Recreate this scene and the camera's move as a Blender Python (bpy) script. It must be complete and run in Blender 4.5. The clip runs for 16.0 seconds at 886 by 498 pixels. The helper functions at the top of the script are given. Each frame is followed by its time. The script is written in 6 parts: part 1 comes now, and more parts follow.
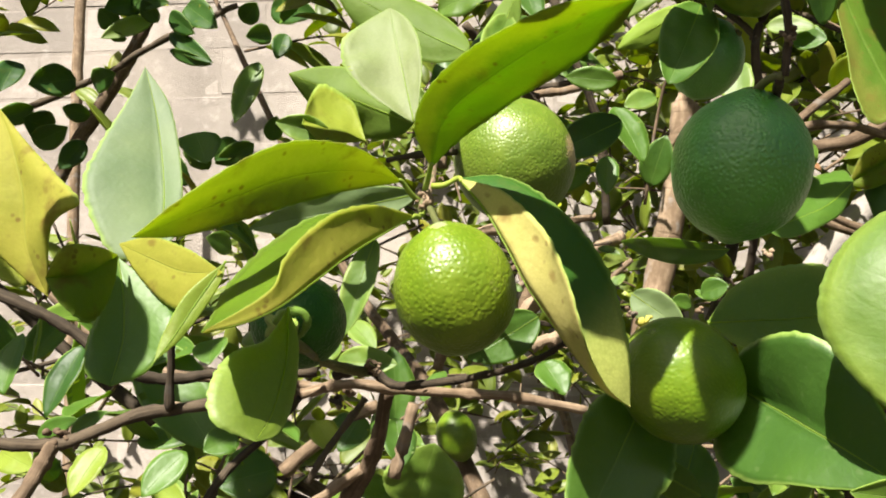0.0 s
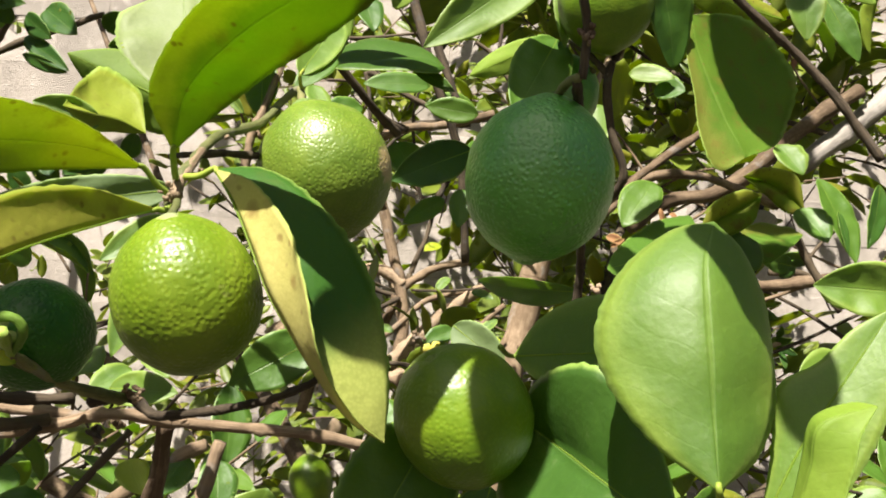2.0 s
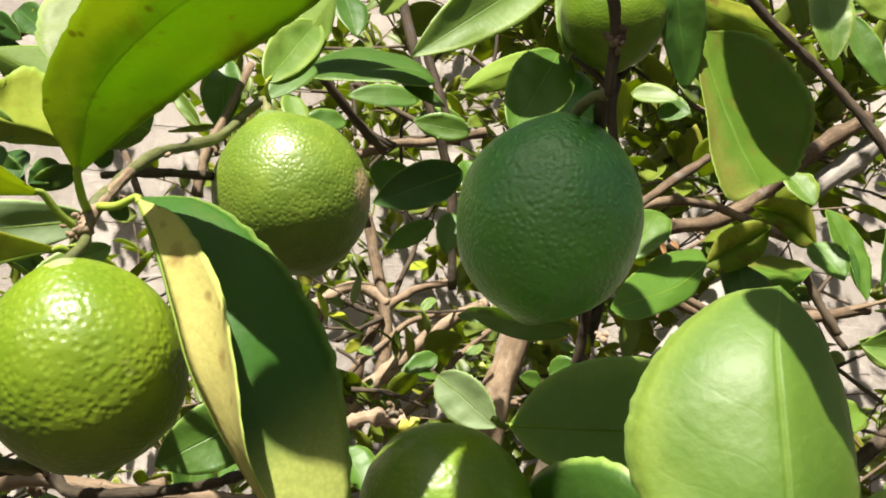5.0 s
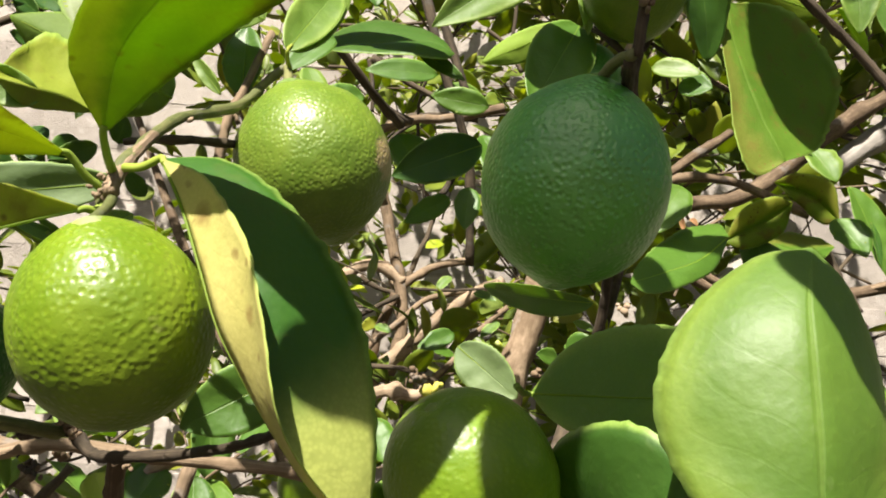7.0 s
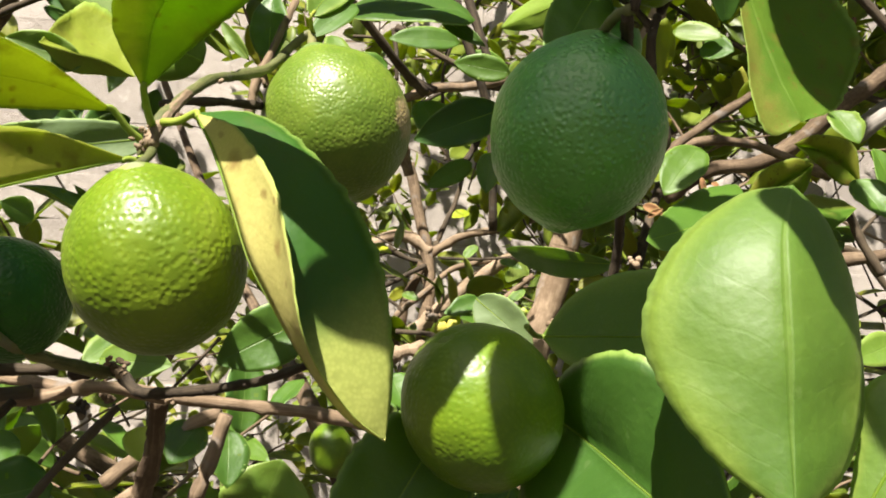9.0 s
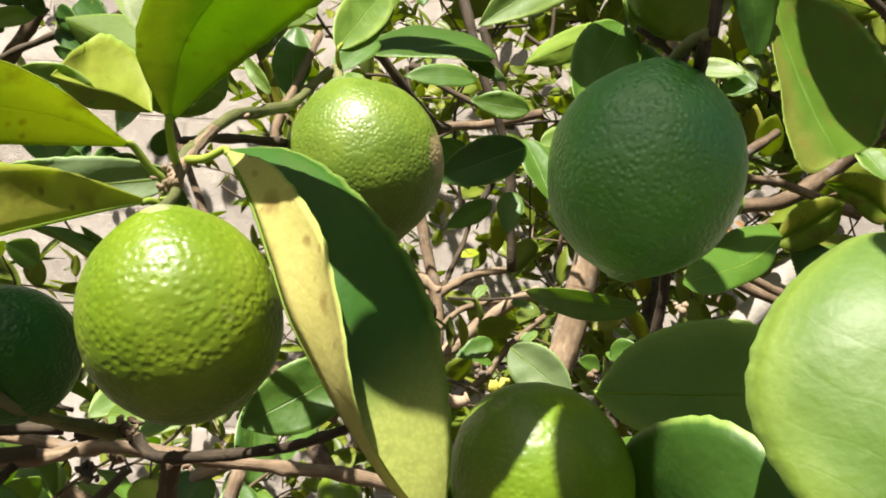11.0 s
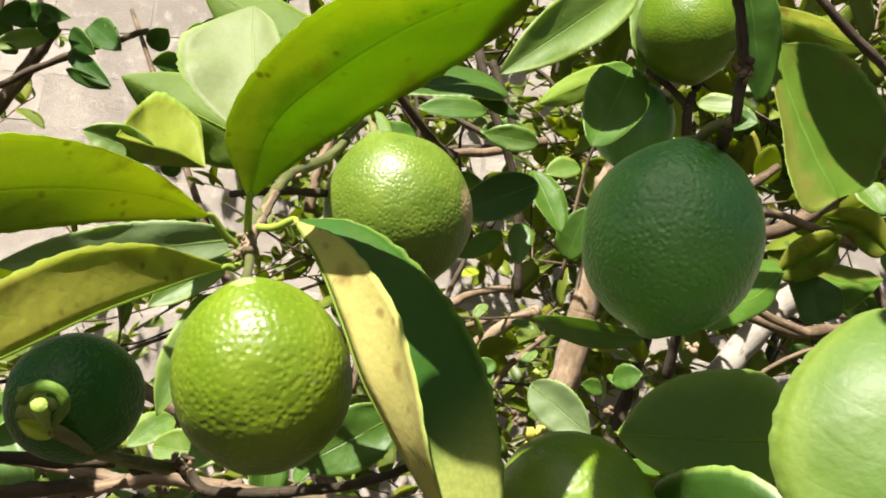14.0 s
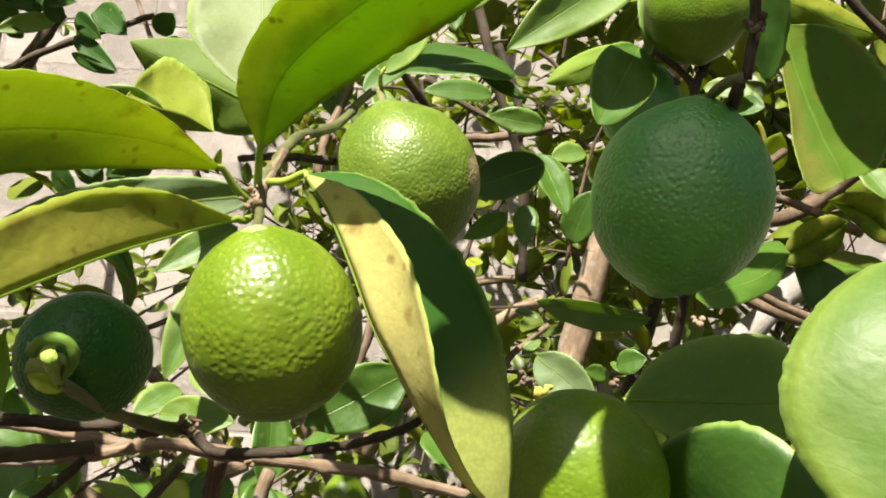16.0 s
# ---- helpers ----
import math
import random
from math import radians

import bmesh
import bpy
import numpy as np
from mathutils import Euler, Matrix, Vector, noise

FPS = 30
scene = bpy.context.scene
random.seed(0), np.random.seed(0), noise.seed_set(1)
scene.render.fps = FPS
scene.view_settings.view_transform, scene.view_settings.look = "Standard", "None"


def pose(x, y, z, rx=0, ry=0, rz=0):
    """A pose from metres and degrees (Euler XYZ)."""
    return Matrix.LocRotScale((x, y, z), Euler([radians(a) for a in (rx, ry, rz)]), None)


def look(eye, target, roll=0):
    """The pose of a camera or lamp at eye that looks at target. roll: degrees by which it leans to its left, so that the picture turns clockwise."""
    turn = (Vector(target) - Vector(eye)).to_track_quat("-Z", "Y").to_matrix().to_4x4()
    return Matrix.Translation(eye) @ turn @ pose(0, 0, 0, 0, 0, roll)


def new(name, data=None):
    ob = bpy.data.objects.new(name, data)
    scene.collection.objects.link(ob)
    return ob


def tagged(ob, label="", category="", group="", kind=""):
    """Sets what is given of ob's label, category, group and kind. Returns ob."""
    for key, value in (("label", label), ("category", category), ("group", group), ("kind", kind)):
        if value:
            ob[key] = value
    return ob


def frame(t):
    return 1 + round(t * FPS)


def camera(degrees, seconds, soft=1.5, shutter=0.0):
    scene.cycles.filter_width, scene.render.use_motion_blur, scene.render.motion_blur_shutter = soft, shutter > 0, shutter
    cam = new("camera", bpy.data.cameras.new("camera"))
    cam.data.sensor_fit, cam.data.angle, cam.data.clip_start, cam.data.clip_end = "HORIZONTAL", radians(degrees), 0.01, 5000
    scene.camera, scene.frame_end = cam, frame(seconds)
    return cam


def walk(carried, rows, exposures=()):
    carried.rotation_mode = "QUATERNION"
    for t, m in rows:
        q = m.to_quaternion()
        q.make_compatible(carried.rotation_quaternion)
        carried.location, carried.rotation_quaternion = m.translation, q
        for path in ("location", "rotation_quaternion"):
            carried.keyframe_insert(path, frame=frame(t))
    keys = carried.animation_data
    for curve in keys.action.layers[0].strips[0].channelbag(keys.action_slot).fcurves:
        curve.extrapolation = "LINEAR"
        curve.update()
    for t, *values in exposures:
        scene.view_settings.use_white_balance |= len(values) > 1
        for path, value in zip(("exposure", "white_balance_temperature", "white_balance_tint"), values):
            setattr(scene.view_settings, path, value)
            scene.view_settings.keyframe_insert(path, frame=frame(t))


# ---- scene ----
cam = camera(58.08, 16.0, soft=1.9)
PATH = [
    (0, (0.0000, 0.0000, 1.2500), (-0.1591, 1.9853, 1.4322), -0.04),
    (0.5, (0.0232, 0.0293, 1.2480), (-0.0759, 2.0203, 1.4094), 0.30),
    (1, (0.0403, 0.0315, 1.2540), (0.0001, 2.0244, 1.4172), 0.70),
    (1.5, (0.0480, 0.0401, 1.2470), (0.0763, 2.0277, 1.4671), 1.20),
    (2, (0.0434, 0.0416, 1.2428), (0.1393, 2.0167, 1.5426), 2.15),
    (2.5, (0.0465, 0.0717, 1.2550), (0.1781, 2.0328, 1.6249), 2.74),
    (3, (0.0427, 0.0862, 1.2639), (0.1967, 2.0412, 1.6567), 3.14),
    (3.5, (0.0472, 0.0944, 1.2644), (0.1936, 2.0525, 1.6443), 3.54),
    (4, (0.0461, 0.0915, 1.2677), (0.1867, 2.0585, 1.6011), 3.28),
    (6.5, (0.0459, 0.0966, 1.2505), (0.1472, 2.0642, 1.5943), 3.88),
    (7, (0.0438, 0.0955, 1.2573), (0.1373, 2.0726, 1.5439), 3.81),
    (7.5, (0.0419, 0.0905, 1.2425), (0.1215, 2.0745, 1.4821), 3.86),
    (8, (0.0497, 0.0826, 1.2491), (0.1001, 2.0706, 1.4617), 3.55),
    (8.5, (0.0497, 0.0767, 1.2475), (0.0819, 2.0654, 1.4573), 3.60),
    (11, (0.0353, 0.1022, 1.2523), (0.0488, 2.0779, 1.5630), 3.55),
    (11.5, (0.0556, 0.0963, 1.2634), (0.0626, 2.0691, 1.5922), 3.48),
    (12, (0.0651, 0.0938, 1.2735), (0.0874, 2.0671, 1.5987), 3.45),
    (12.5, (0.0692, 0.0957, 1.2705), (0.0903, 2.0656, 1.6158), 3.45),
    (13, (0.0523, 0.0905, 1.2718), (0.0801, 2.0598, 1.6199), 3.46),
    (13.5, (0.0358, 0.0820, 1.2699), (0.0612, 2.0524, 1.6117), 3.71),
    (14, (0.0200, 0.0804, 1.2613), (0.0459, 2.0506, 1.6041), 4.02),
    (14.5, (0.0147, 0.0820, 1.2553), (0.0349, 2.0518, 1.6006), 4.19),
    (15, (0.0176, 0.0815, 1.2488), (0.0257, 2.0507, 1.5987), 4.50),
    (15.5, (0.0185, 0.0839, 1.2478), (0.0344, 2.0538, 1.5930), 4.55),
    (16, (0.0190, 0.0822, 1.2508), (0.0387, 2.0549, 1.5790), 4.47),
]
walk(cam, [(t, look(eye, target, roll)) for t, eye, target, roll in PATH])

# ---- world, sun, exposure ----
SUN_DIR = Vector((-0.23, -0.565, 0.79)).normalized()
world = bpy.data.worlds.new("sky")
scene.world = world
world.use_nodes = True
wn = world.node_tree
sky = wn.nodes.new("ShaderNodeTexSky")
sky.sky_type = "NISHITA"
sky.sun_disc = False
sky.sun_elevation = math.asin(SUN_DIR.z)
sky.sun_rotation = math.atan2(SUN_DIR.x, SUN_DIR.y)
sky.air_density, sky.dust_density, sky.ozone_density = 1.0, 3.5, 0.8
wn.nodes["Background"].inputs["Strength"].default_value = 0.037
wn.links.new(sky.outputs["Color"], wn.nodes["Background"].inputs["Color"])
sun = new("sun", bpy.data.lights.new("sun", "SUN"))
sun.data.energy, sun.data.angle, sun.data.color = 7.6, radians(0.6), (1.0, 0.92, 0.845)
sun.matrix_world = look(SUN_DIR * 10, (0, 0, 0))
scene.view_settings.exposure = 0.97


# ---- materials ----
class Nodes:
    """A material's node tree, written briefly."""

    def __init__(self, name):
        self.mat = bpy.data.materials.new(name)
        self.mat.use_nodes = True
        self.t = self.mat.node_tree
        self.bsdf = self.t.nodes["Principled BSDF"]
        self.out = self.t.nodes["Material Output"]

    def node(self, kind, **inputs):
        n = self.t.nodes.new("ShaderNode" + kind)
        for k, v in inputs.items():
            k = k.replace("_", " ")
            if isinstance(v, bpy.types.NodeSocket):
                self.t.links.new(v, n.inputs[k])
            else:
                n.inputs[k].default_value = v
        return n

    def link(self, a, b):
        self.t.links.new(a, b)

    def math(self, op, a, b=0.0, c=0.0):
        n = self.t.nodes.new("ShaderNodeMath")
        n.operation = op
        for i, v in enumerate((a, b, c)):
            if isinstance(v, bpy.types.NodeSocket):
                self.link(v, n.inputs[i])
            else:
                n.inputs[i].default_value = v
        return n.outputs[0]

    def mix(self, f, a, b, blend="MIX"):
        n = self.t.nodes.new("ShaderNodeMix")
        n.data_type, n.blend_type = "RGBA", blend
        for i, v in ((0, f), (6, a), (7, b)):
            if isinstance(v, bpy.types.NodeSocket):
                self.link(v, n.inputs[i])
            else:
                n.inputs[i].default_value = v if i == 0 else (*v, 1)
        return n.outputs[2]

    def ramp(self, f, lo, hi):
        """0 below lo, 1 above hi."""
        n = self.t.nodes.new("ShaderNodeMapRange")
        n.interpolation_type = "SMOOTHSTEP"
        self.link(f, n.inputs[0])
        n.inputs[1].default_value, n.inputs[2].default_value = lo, hi
        return n.outputs[0]

    def noise(self, scale, detail=3.0, vector=None, rough=0.55):
        n = self.node("TexNoise", Scale=scale, Detail=detail, Roughness=rough)
        if vector is not None:
            self.link(vector, n.inputs["Vector"])
        return n.outputs["Fac"]

    def bump(self, height, strength, distance):
        n = self.node("Bump", Strength=strength, Distance=distance, Height=height)
        self.link(n.outputs["Normal"], self.bsdf.inputs["Normal"])
        return n

    def object_vector(self):
        """Object coordinates, shifted for each object."""
        co = self.t.nodes.new("ShaderNodeTexCoord").outputs["Object"]
        rnd = self.t.nodes.new("ShaderNodeObjectInfo").outputs["Random"]
        add = self.t.nodes.new("ShaderNodeVectorMath")
        add.operation = "ADD"
        self.link(co, add.inputs[0])
        sc = self.math("MULTIPLY", rnd, 7.3)
        self.link(sc, add.inputs[1])
        return add.outputs[0], rnd


def leaf_material(name, dark, light, through_colour, rough, through_part, specks=0.0, brown=(0.20, 0.115, 0.028), vein=(0.2, 0.3, 0.06), vein_mix=0.35, gloss=0.5, island=False, vary=0.35, blotches=(), tip=None, margin=None, rim=None, side=0.07):
    """A citrus leaf's face: mottled green, paler veins, light that comes through."""
    m = Nodes(name)
    vec, rnd = m.object_vector()
    if island:
        rnd = m.t.nodes.new("ShaderNodeNewGeometry").outputs["Random Per Island"]
    uv = m.t.nodes.new("ShaderNodeUVMap")
    sep = m.node("SeparateXYZ", Vector=uv.outputs[0])
    u, v = sep.outputs[0], sep.outputs[1]
    av = m.math("ABSOLUTE", v)
    big = m.noise(38.0, 3.0, vec)
    fine = m.noise(420.0, 2.0, vec)
    tone = m.math("ADD", m.math("MULTIPLY", big, 0.75), m.math("MULTIPLY", rnd, 0.45))
    base = m.mix(m.ramp(tone, 0.25, 0.95), dark, light)
    base = m.mix(m.math("MULTIPLY", fine, 0.35), base, (light[0] * 1.15, light[1] * 1.1, light[2]))
    # no two leaves alike: some olive, some greyer
    odd = m.math("FRACT", m.math("MULTIPLY", rnd, 13.7))
    base = m.mix(m.math("MULTIPLY", m.ramp(odd, 0.72, 0.95), vary), base, (light[0] * 1.7, light[1] * 1.15, light[2]))
    base = m.mix(m.math("MULTIPLY", m.ramp(m.math("SUBTRACT", 0.35, odd), 0.05, 0.3), vary * 0.8), base, (dark[0] * 0.9, dark[1] * 0.8, dark[2] * 2.0))
    if margin:
        fringe = m.ramp(m.math("ADD", v, m.math("MULTIPLY", m.noise(70.0, 4.0, vec, 0.65), 0.9)), 0.52, 1.05)
        base = m.mix(fringe, base, margin)
    if rim:
        pale = m.ramp(m.math("ADD", av, m.math("MULTIPLY", m.noise(55.0, 3.0, vec, 0.6), 0.55)), 0.82, 1.28)
        base = m.mix(pale, base, rim)
    # paler towards the tip: sunlight there put into the colour
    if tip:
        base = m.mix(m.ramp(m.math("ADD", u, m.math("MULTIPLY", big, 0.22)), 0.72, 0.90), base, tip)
    # side veins, slanting from the midrib to the edge
    wave = m.math("SINE", m.math("ADD", m.math("ADD", m.math("MULTIPLY", u, 58.0), m.math("MULTIPLY", big, 9.0)), m.math("MULTIPLY", av, -12.0)))
    lines = m.math("MULTIPLY", m.ramp(wave, 0.93, 1.0), m.ramp(m.math("SUBTRACT", 1.0, av), 0.06, 0.3))
    rib = m.ramp(m.math("SUBTRACT", 0.040, av), 0.0, 0.03)
    veins = m.math("MAXIMUM", m.math("MULTIPLY", lines, side), rib)
    base = m.mix(m.math("MULTIPLY", veins, vein_mix), base, vein)
    edge = m.ramp(av, 0.925, 0.985)
    base = m.mix(m.math("MULTIPLY", edge, 0.8), base, (vein[0] * 1.5, vein[1] * 1.5, vein[2] * 1.5))
    cells = m.node("TexVoronoi", Scale=900.0, Vector=vec)
    base = m.mix(m.math("MULTIPLY", m.ramp(cells.outputs["Distance"], 0.2, 0.7), 0.16), base, (dark[0] * 0.6, dark[1] * 0.6, dark[2] * 0.6))
    fade = m.ramp(m.noise(16.0, 2.0, vec), 0.42, 0.68)
    base = m.mix(m.math("MULTIPLY", fade, 0.35), base, (light[0] * 1.25, light[1] * 1.15, light[2] * 1.1))
    if specks:
        spots = m.node("TexVoronoi", Scale=260.0, Vector=vec)
        patch = m.ramp(m.math("ADD", m.noise(62.0, 4.0, vec), m.math("MULTIPLY", av, 0.07)), 0.575, 0.73)
        dots = m.math("MULTIPLY", m.ramp(m.math("SUBTRACT", 0.34, spots.outputs["Distance"]), 0.0, 0.22), m.ramp(m.noise(95.0, 1.0, vec), 0.5, 0.66))
        mark = m.math("MULTIPLY", m.math("MAXIMUM", dots, m.math("MULTIPLY", patch, 0.75)), specks)
        base = m.mix(mark, base, brown)
    else:
        dots = m.ramp(m.noise(300.0, 0.0, vec), 0.75, 0.79)
        base = m.mix(m.math("MULTIPLY", dots, 0.07), base, (0.32, 0.36, 0.16))
    # scars with a ragged outline, at (along, across) with their half lengths
    for bu, bv, ru, rv in blotches:
        du = m.math("POWER", m.math("MULTIPLY", m.math("SUBTRACT", u, bu), 1 / ru), 2.0)
        dv = m.math("POWER", m.math("MULTIPLY", m.math("SUBTRACT", v, bv), 1 / rv), 2.0)
        near = m.math("SUBTRACT", 1.25, m.math("ADD", m.math("ADD", du, dv), m.math("MULTIPLY", m.noise(300.0, 4.0, vec, 0.7), 1.1)))
        base = m.mix(m.math("MULTIPLY", m.ramp(near, 0.0, 0.8), 0.75), base, brown)
    m.link(base, m.bsdf.inputs["Base Color"])
    m.link(m.math("ADD", rough, m.math("MULTIPLY", big, 0.14)), m.bsdf.inputs["Roughness"])
    m.bsdf.inputs["Specular IOR Level"].default_value = gloss
    height = m.math("ADD", m.math("MULTIPLY", veins, -0.30), m.math("ADD", m.math("MULTIPLY", fine, 0.22), m.math("MULTIPLY", m.noise(130.0, 2.0, vec), 0.7)))
    b = m.bump(height, 0.6, 0.0009)
    tr = m.node("BsdfTranslucent")
    glow = m.mix(0.30, through_colour, base, "MULTIPLY")
    glow = m.mix(m.math("MULTIPLY", m.ramp(big, 0.40, 0.66), 0.45), glow, (through_colour[0] * 0.90, through_colour[1] * 0.74, through_colour[2]))
    if margin:
        glow = m.mix(fringe, glow, (margin[0] * 1.5, margin[1] * 1.75, margin[2] * 0.6))
    if specks:
        glow = m.mix(mark, glow, (brown[0] * 0.8, brown[1] * 0.8, brown[2] * 0.5))
    m.link(glow, tr.inputs["Color"])
    m.link(b.outputs["Normal"], tr.inputs["Normal"])
    mixed = m.node("MixShader", Fac=through_part)
    m.link(m.bsdf.outputs[0], mixed.inputs[1])
    m.link(tr.outputs[0], mixed.inputs[2])
    m.link(mixed.outputs[0], m.out.inputs["Surface"])
    return m.mat


def peel_material(name, dark, light, relief=0.26, sheen=0.38, wax=0.05, scar=None):
    """Lime peel: waxy, pitted with oil glands, blotched between two greens."""
    m = Nodes(name)
    vec = m.object_vector()[0]
    blotch = m.noise(55.0, 4.0, vec)
    base = m.mix(m.ramp(blotch, 0.3, 0.75), dark, light)
    vor = m.node("TexVoronoi", Scale=600.0, Vector=vec)
    vor.feature = "SMOOTH_F1"
    vor.inputs["Smoothness"].default_value = 0.55
    pits = m.ramp(vor.outputs["Distance"], 0.10, 0.62)
    sizes = m.ramp(m.noise(170.0, 1.0, vec), 0.34, 0.62)
    fine_vor = m.node("TexVoronoi", Scale=1250.0, Vector=vec)
    fine_pits = m.ramp(fine_vor.outputs["Distance"], 0.05, 0.45)
    base = m.mix(m.math("MULTIPLY", m.math("SUBTRACT", 1.0, pits), 0.16), base, (light[0] * 1.35, light[1] * 1.25, light[2] * 1.3))
    base = m.mix(m.math("MULTIPLY", m.ramp(m.noise(210.0, 2.0, vec), 0.70, 0.78), 0.25), base, (0.25, 0.24, 0.09))
    if scar:
        # a corky rub mark, long and ragged, on one side
        way = m.node("VectorMath", Vector=m.t.nodes.new("ShaderNodeTexCoord").outputs["Object"])
        way.operation = "NORMALIZE"
        side = m.node("VectorMath", Vector=way.outputs[0])
        side.operation = "DOT_PRODUCT"
        side.inputs[1].default_value = scar
        near = m.math("ADD", side.outputs["Value"], m.math("MULTIPLY", m.noise(160.0, 4.0, vec, 0.7), 0.10))
        base = m.mix(m.math("MULTIPLY", m.ramp(near, 0.995, 1.03), 0.85), base, (0.36, 0.27, 0.14))
    m.link(base, m.bsdf.inputs["Base Color"])
    m.link(m.math("ADD", 0.33, m.math("MULTIPLY", m.noise(240.0, 2.0, vec), 0.12)), m.bsdf.inputs["Roughness"])
    m.bsdf.inputs["Specular IOR Level"].default_value = sheen
    m.bsdf.inputs["Subsurface Weight"].default_value = 0.12
    m.bsdf.inputs["Subsurface Radius"].default_value = (0.004, 0.006, 0.001)
    m.bsdf.inputs["Subsurface Scale"].default_value = 0.4
    m.bsdf.inputs["Coat Weight"].default_value = wax
    m.bsdf.inputs["Coat Roughness"].default_value = 0.36
    lumps = m.noise(110.0, 2.0, vec)
    height = m.math("ADD", m.math("ADD", m.math("MULTIPLY", m.math("MULTIPLY", pits, m.math("ADD", 0.65, m.math("MULTIPLY", sizes, 0.45))), 0.62), m.math("MULTIPLY", fine_pits, 0.07)), m.math("MULTIPLY", lumps, 0.55))
    m.bump(height, relief, 0.0010)
    return m.mat


def bark_material(name, dark, light, scale=1.0, rough=0.85, relief=0.6):
    """Young bark: streaks and seams along the branch, rings at old nodes, weathered grey patches."""
    m = Nodes(name)
    vec, rnd = m.object_vector()
    sep = m.node("SeparateXYZ", Vector=m.t.nodes.new("ShaderNodeUVMap").outputs[0])
    along = m.math("ADD", sep.outputs[0], rnd)
    run = m.node("CombineXYZ", X=m.math("MULTIPLY", along, 22.0 * scale), Y=m.math("MULTIPLY", sep.outputs[1], 9.0), Z=m.math("MULTIPLY", rnd, 31.0))
    band = m.node("CombineXYZ", X=m.math("MULTIPLY", along, 150.0 * scale), Y=m.math("MULTIPLY", sep.outputs[1], 1.6), Z=m.math("MULTIPLY", rnd, 17.0))
    streak = m.noise(1.0, 5.0, run.outputs[0], 0.65)
    ring = m.noise(1.0, 2.0, band.outputs[0])
    grain = m.noise(240.0 * scale, 4.0, vec, 0.6)
    patch = m.noise(30.0 * scale, 3.0, vec)
    tone = m.math("ADD", m.math("ADD", m.math("MULTIPLY", streak, 0.55), m.math("MULTIPLY", patch, 0.35)), m.math("ADD", m.math("MULTIPLY", grain, 0.15), m.math("MULTIPLY", m.math("SUBTRACT", rnd, 0.5), 0.16)))
    base = m.mix(m.ramp(tone, 0.40, 0.66), dark, light)
    seam = m.math("MAXIMUM", m.ramp(streak, 0.60, 0.68), m.math("MULTIPLY", m.ramp(ring, 0.66, 0.74), 0.7))
    base = m.mix(m.math("MULTIPLY", seam, 0.5), base, (dark[0] * 0.5, dark[1] * 0.46, dark[2] * 0.42))
    grey = m.ramp(m.noise(46.0 * scale, 3.0, vec), 0.58, 0.70)
    mean = (light[0] + light[1] + light[2]) / 3
    base = m.mix(m.math("MULTIPLY", grey, 0.45), base, (mean * 1.15, mean * 1.1, mean))
    m.link(base, m.bsdf.inputs["Base Color"])
    m.bsdf.inputs["Roughness"].default_value = rough
    m.bsdf.inputs["Specular IOR Level"].default_value = 0.3
    height = m.math("ADD", m.math("ADD", m.math("MULTIPLY", grain, 0.4), m.math("MULTIPLY", seam, -0.5)), m.math("MULTIPLY", streak, 0.8))
    m.bump(height, relief, 0.0016 / scale)
    return m.mat


def block_material(name, tones):
    """Rough cast concrete, whitewashed and weathered."""
    m = Nodes(name)
    geo = m.t.nodes.new("ShaderNodeNewGeometry").outputs["Position"]
    rnd = m.t.nodes.new("ShaderNodeObjectInfo").outputs["Random"]
    stain = m.noise(3.2, 5.0, geo, 0.6)
    stain2 = m.noise(14.0, 4.0, geo, 0.65)
    grit = m.noise(190.0, 3.0, geo, 0.7)
    base = m.mix(m.ramp(m.math("ADD", m.math("MULTIPLY", stain, 0.7), m.math("MULTIPLY", rnd, 0.3)), 0.3, 0.72), tones[0], tones[1])
    base = m.mix(m.math("MULTIPLY", m.ramp(stain2, 0.52, 0.72), 0.55), base, tones[2])
    base = m.mix(m.math("MULTIPLY", m.ramp(grit, 0.56, 0.72), 0.45), base, (tones[0][0] * 0.55, tones[0][1] * 0.52, tones[0][2] * 0.5))
    m.link(base, m.bsdf.inputs["Base Color"])
    m.bsdf.inputs["Roughness"].default_value = 0.95
    m.bsdf.inputs["Specular IOR Level"].default_value = 0.2
    m.bump(m.math("ADD", grit, m.math("MULTIPLY", stain2, 0.8)), 0.9, 0.006)
    return m.mat


UP = leaf_material("leaf_upper_green", (0.034, 0.097, 0.010), (0.077, 0.166, 0.016), (0.50, 0.80, 0.012), 0.42, 0.30, gloss=0.55)
LO = leaf_material("leaf_lower_green", (0.085, 0.155, 0.024), (0.150, 0.232, 0.034), (0.50, 0.72, 0.01), 0.55, 0.42, gloss=0.25)
UP_PALE = leaf_material("leaf_upper_fresh", (0.052, 0.128, 0.010), (0.128, 0.216, 0.020), (0.50, 0.84, 0.012), 0.48, 0.32, gloss=0.75, rim=(0.205, 0.290, 0.042), side=0.09)
UP_LEMON = leaf_material("leaf_upper_pale", (0.160, 0.245, 0.024), (0.270, 0.350, 0.042), (0.70, 0.88, 0.015), 0.44, 0.38, 0.25, gloss=0.5)
UP_SHEEN = leaf_material("leaf_upper_waxy", (0.092, 0.155, 0.052), (0.150, 0.216, 0.084), (0.55, 0.75, 0.05), 0.58, 0.30, gloss=0.6)
LO_PALE = leaf_material("leaf_lower_fresh", (0.150, 0.255, 0.030), (0.240, 0.350, 0.048), (0.56, 0.78, 0.015), 0.5, 0.44, gloss=0.25)
UP_OLD = leaf_material("leaf_upper_old", (0.015, 0.055, 0.009), (0.040, 0.105, 0.014), (0.56, 0.84, 0.015), 0.40, 0.30, 0.08, gloss=0.35)
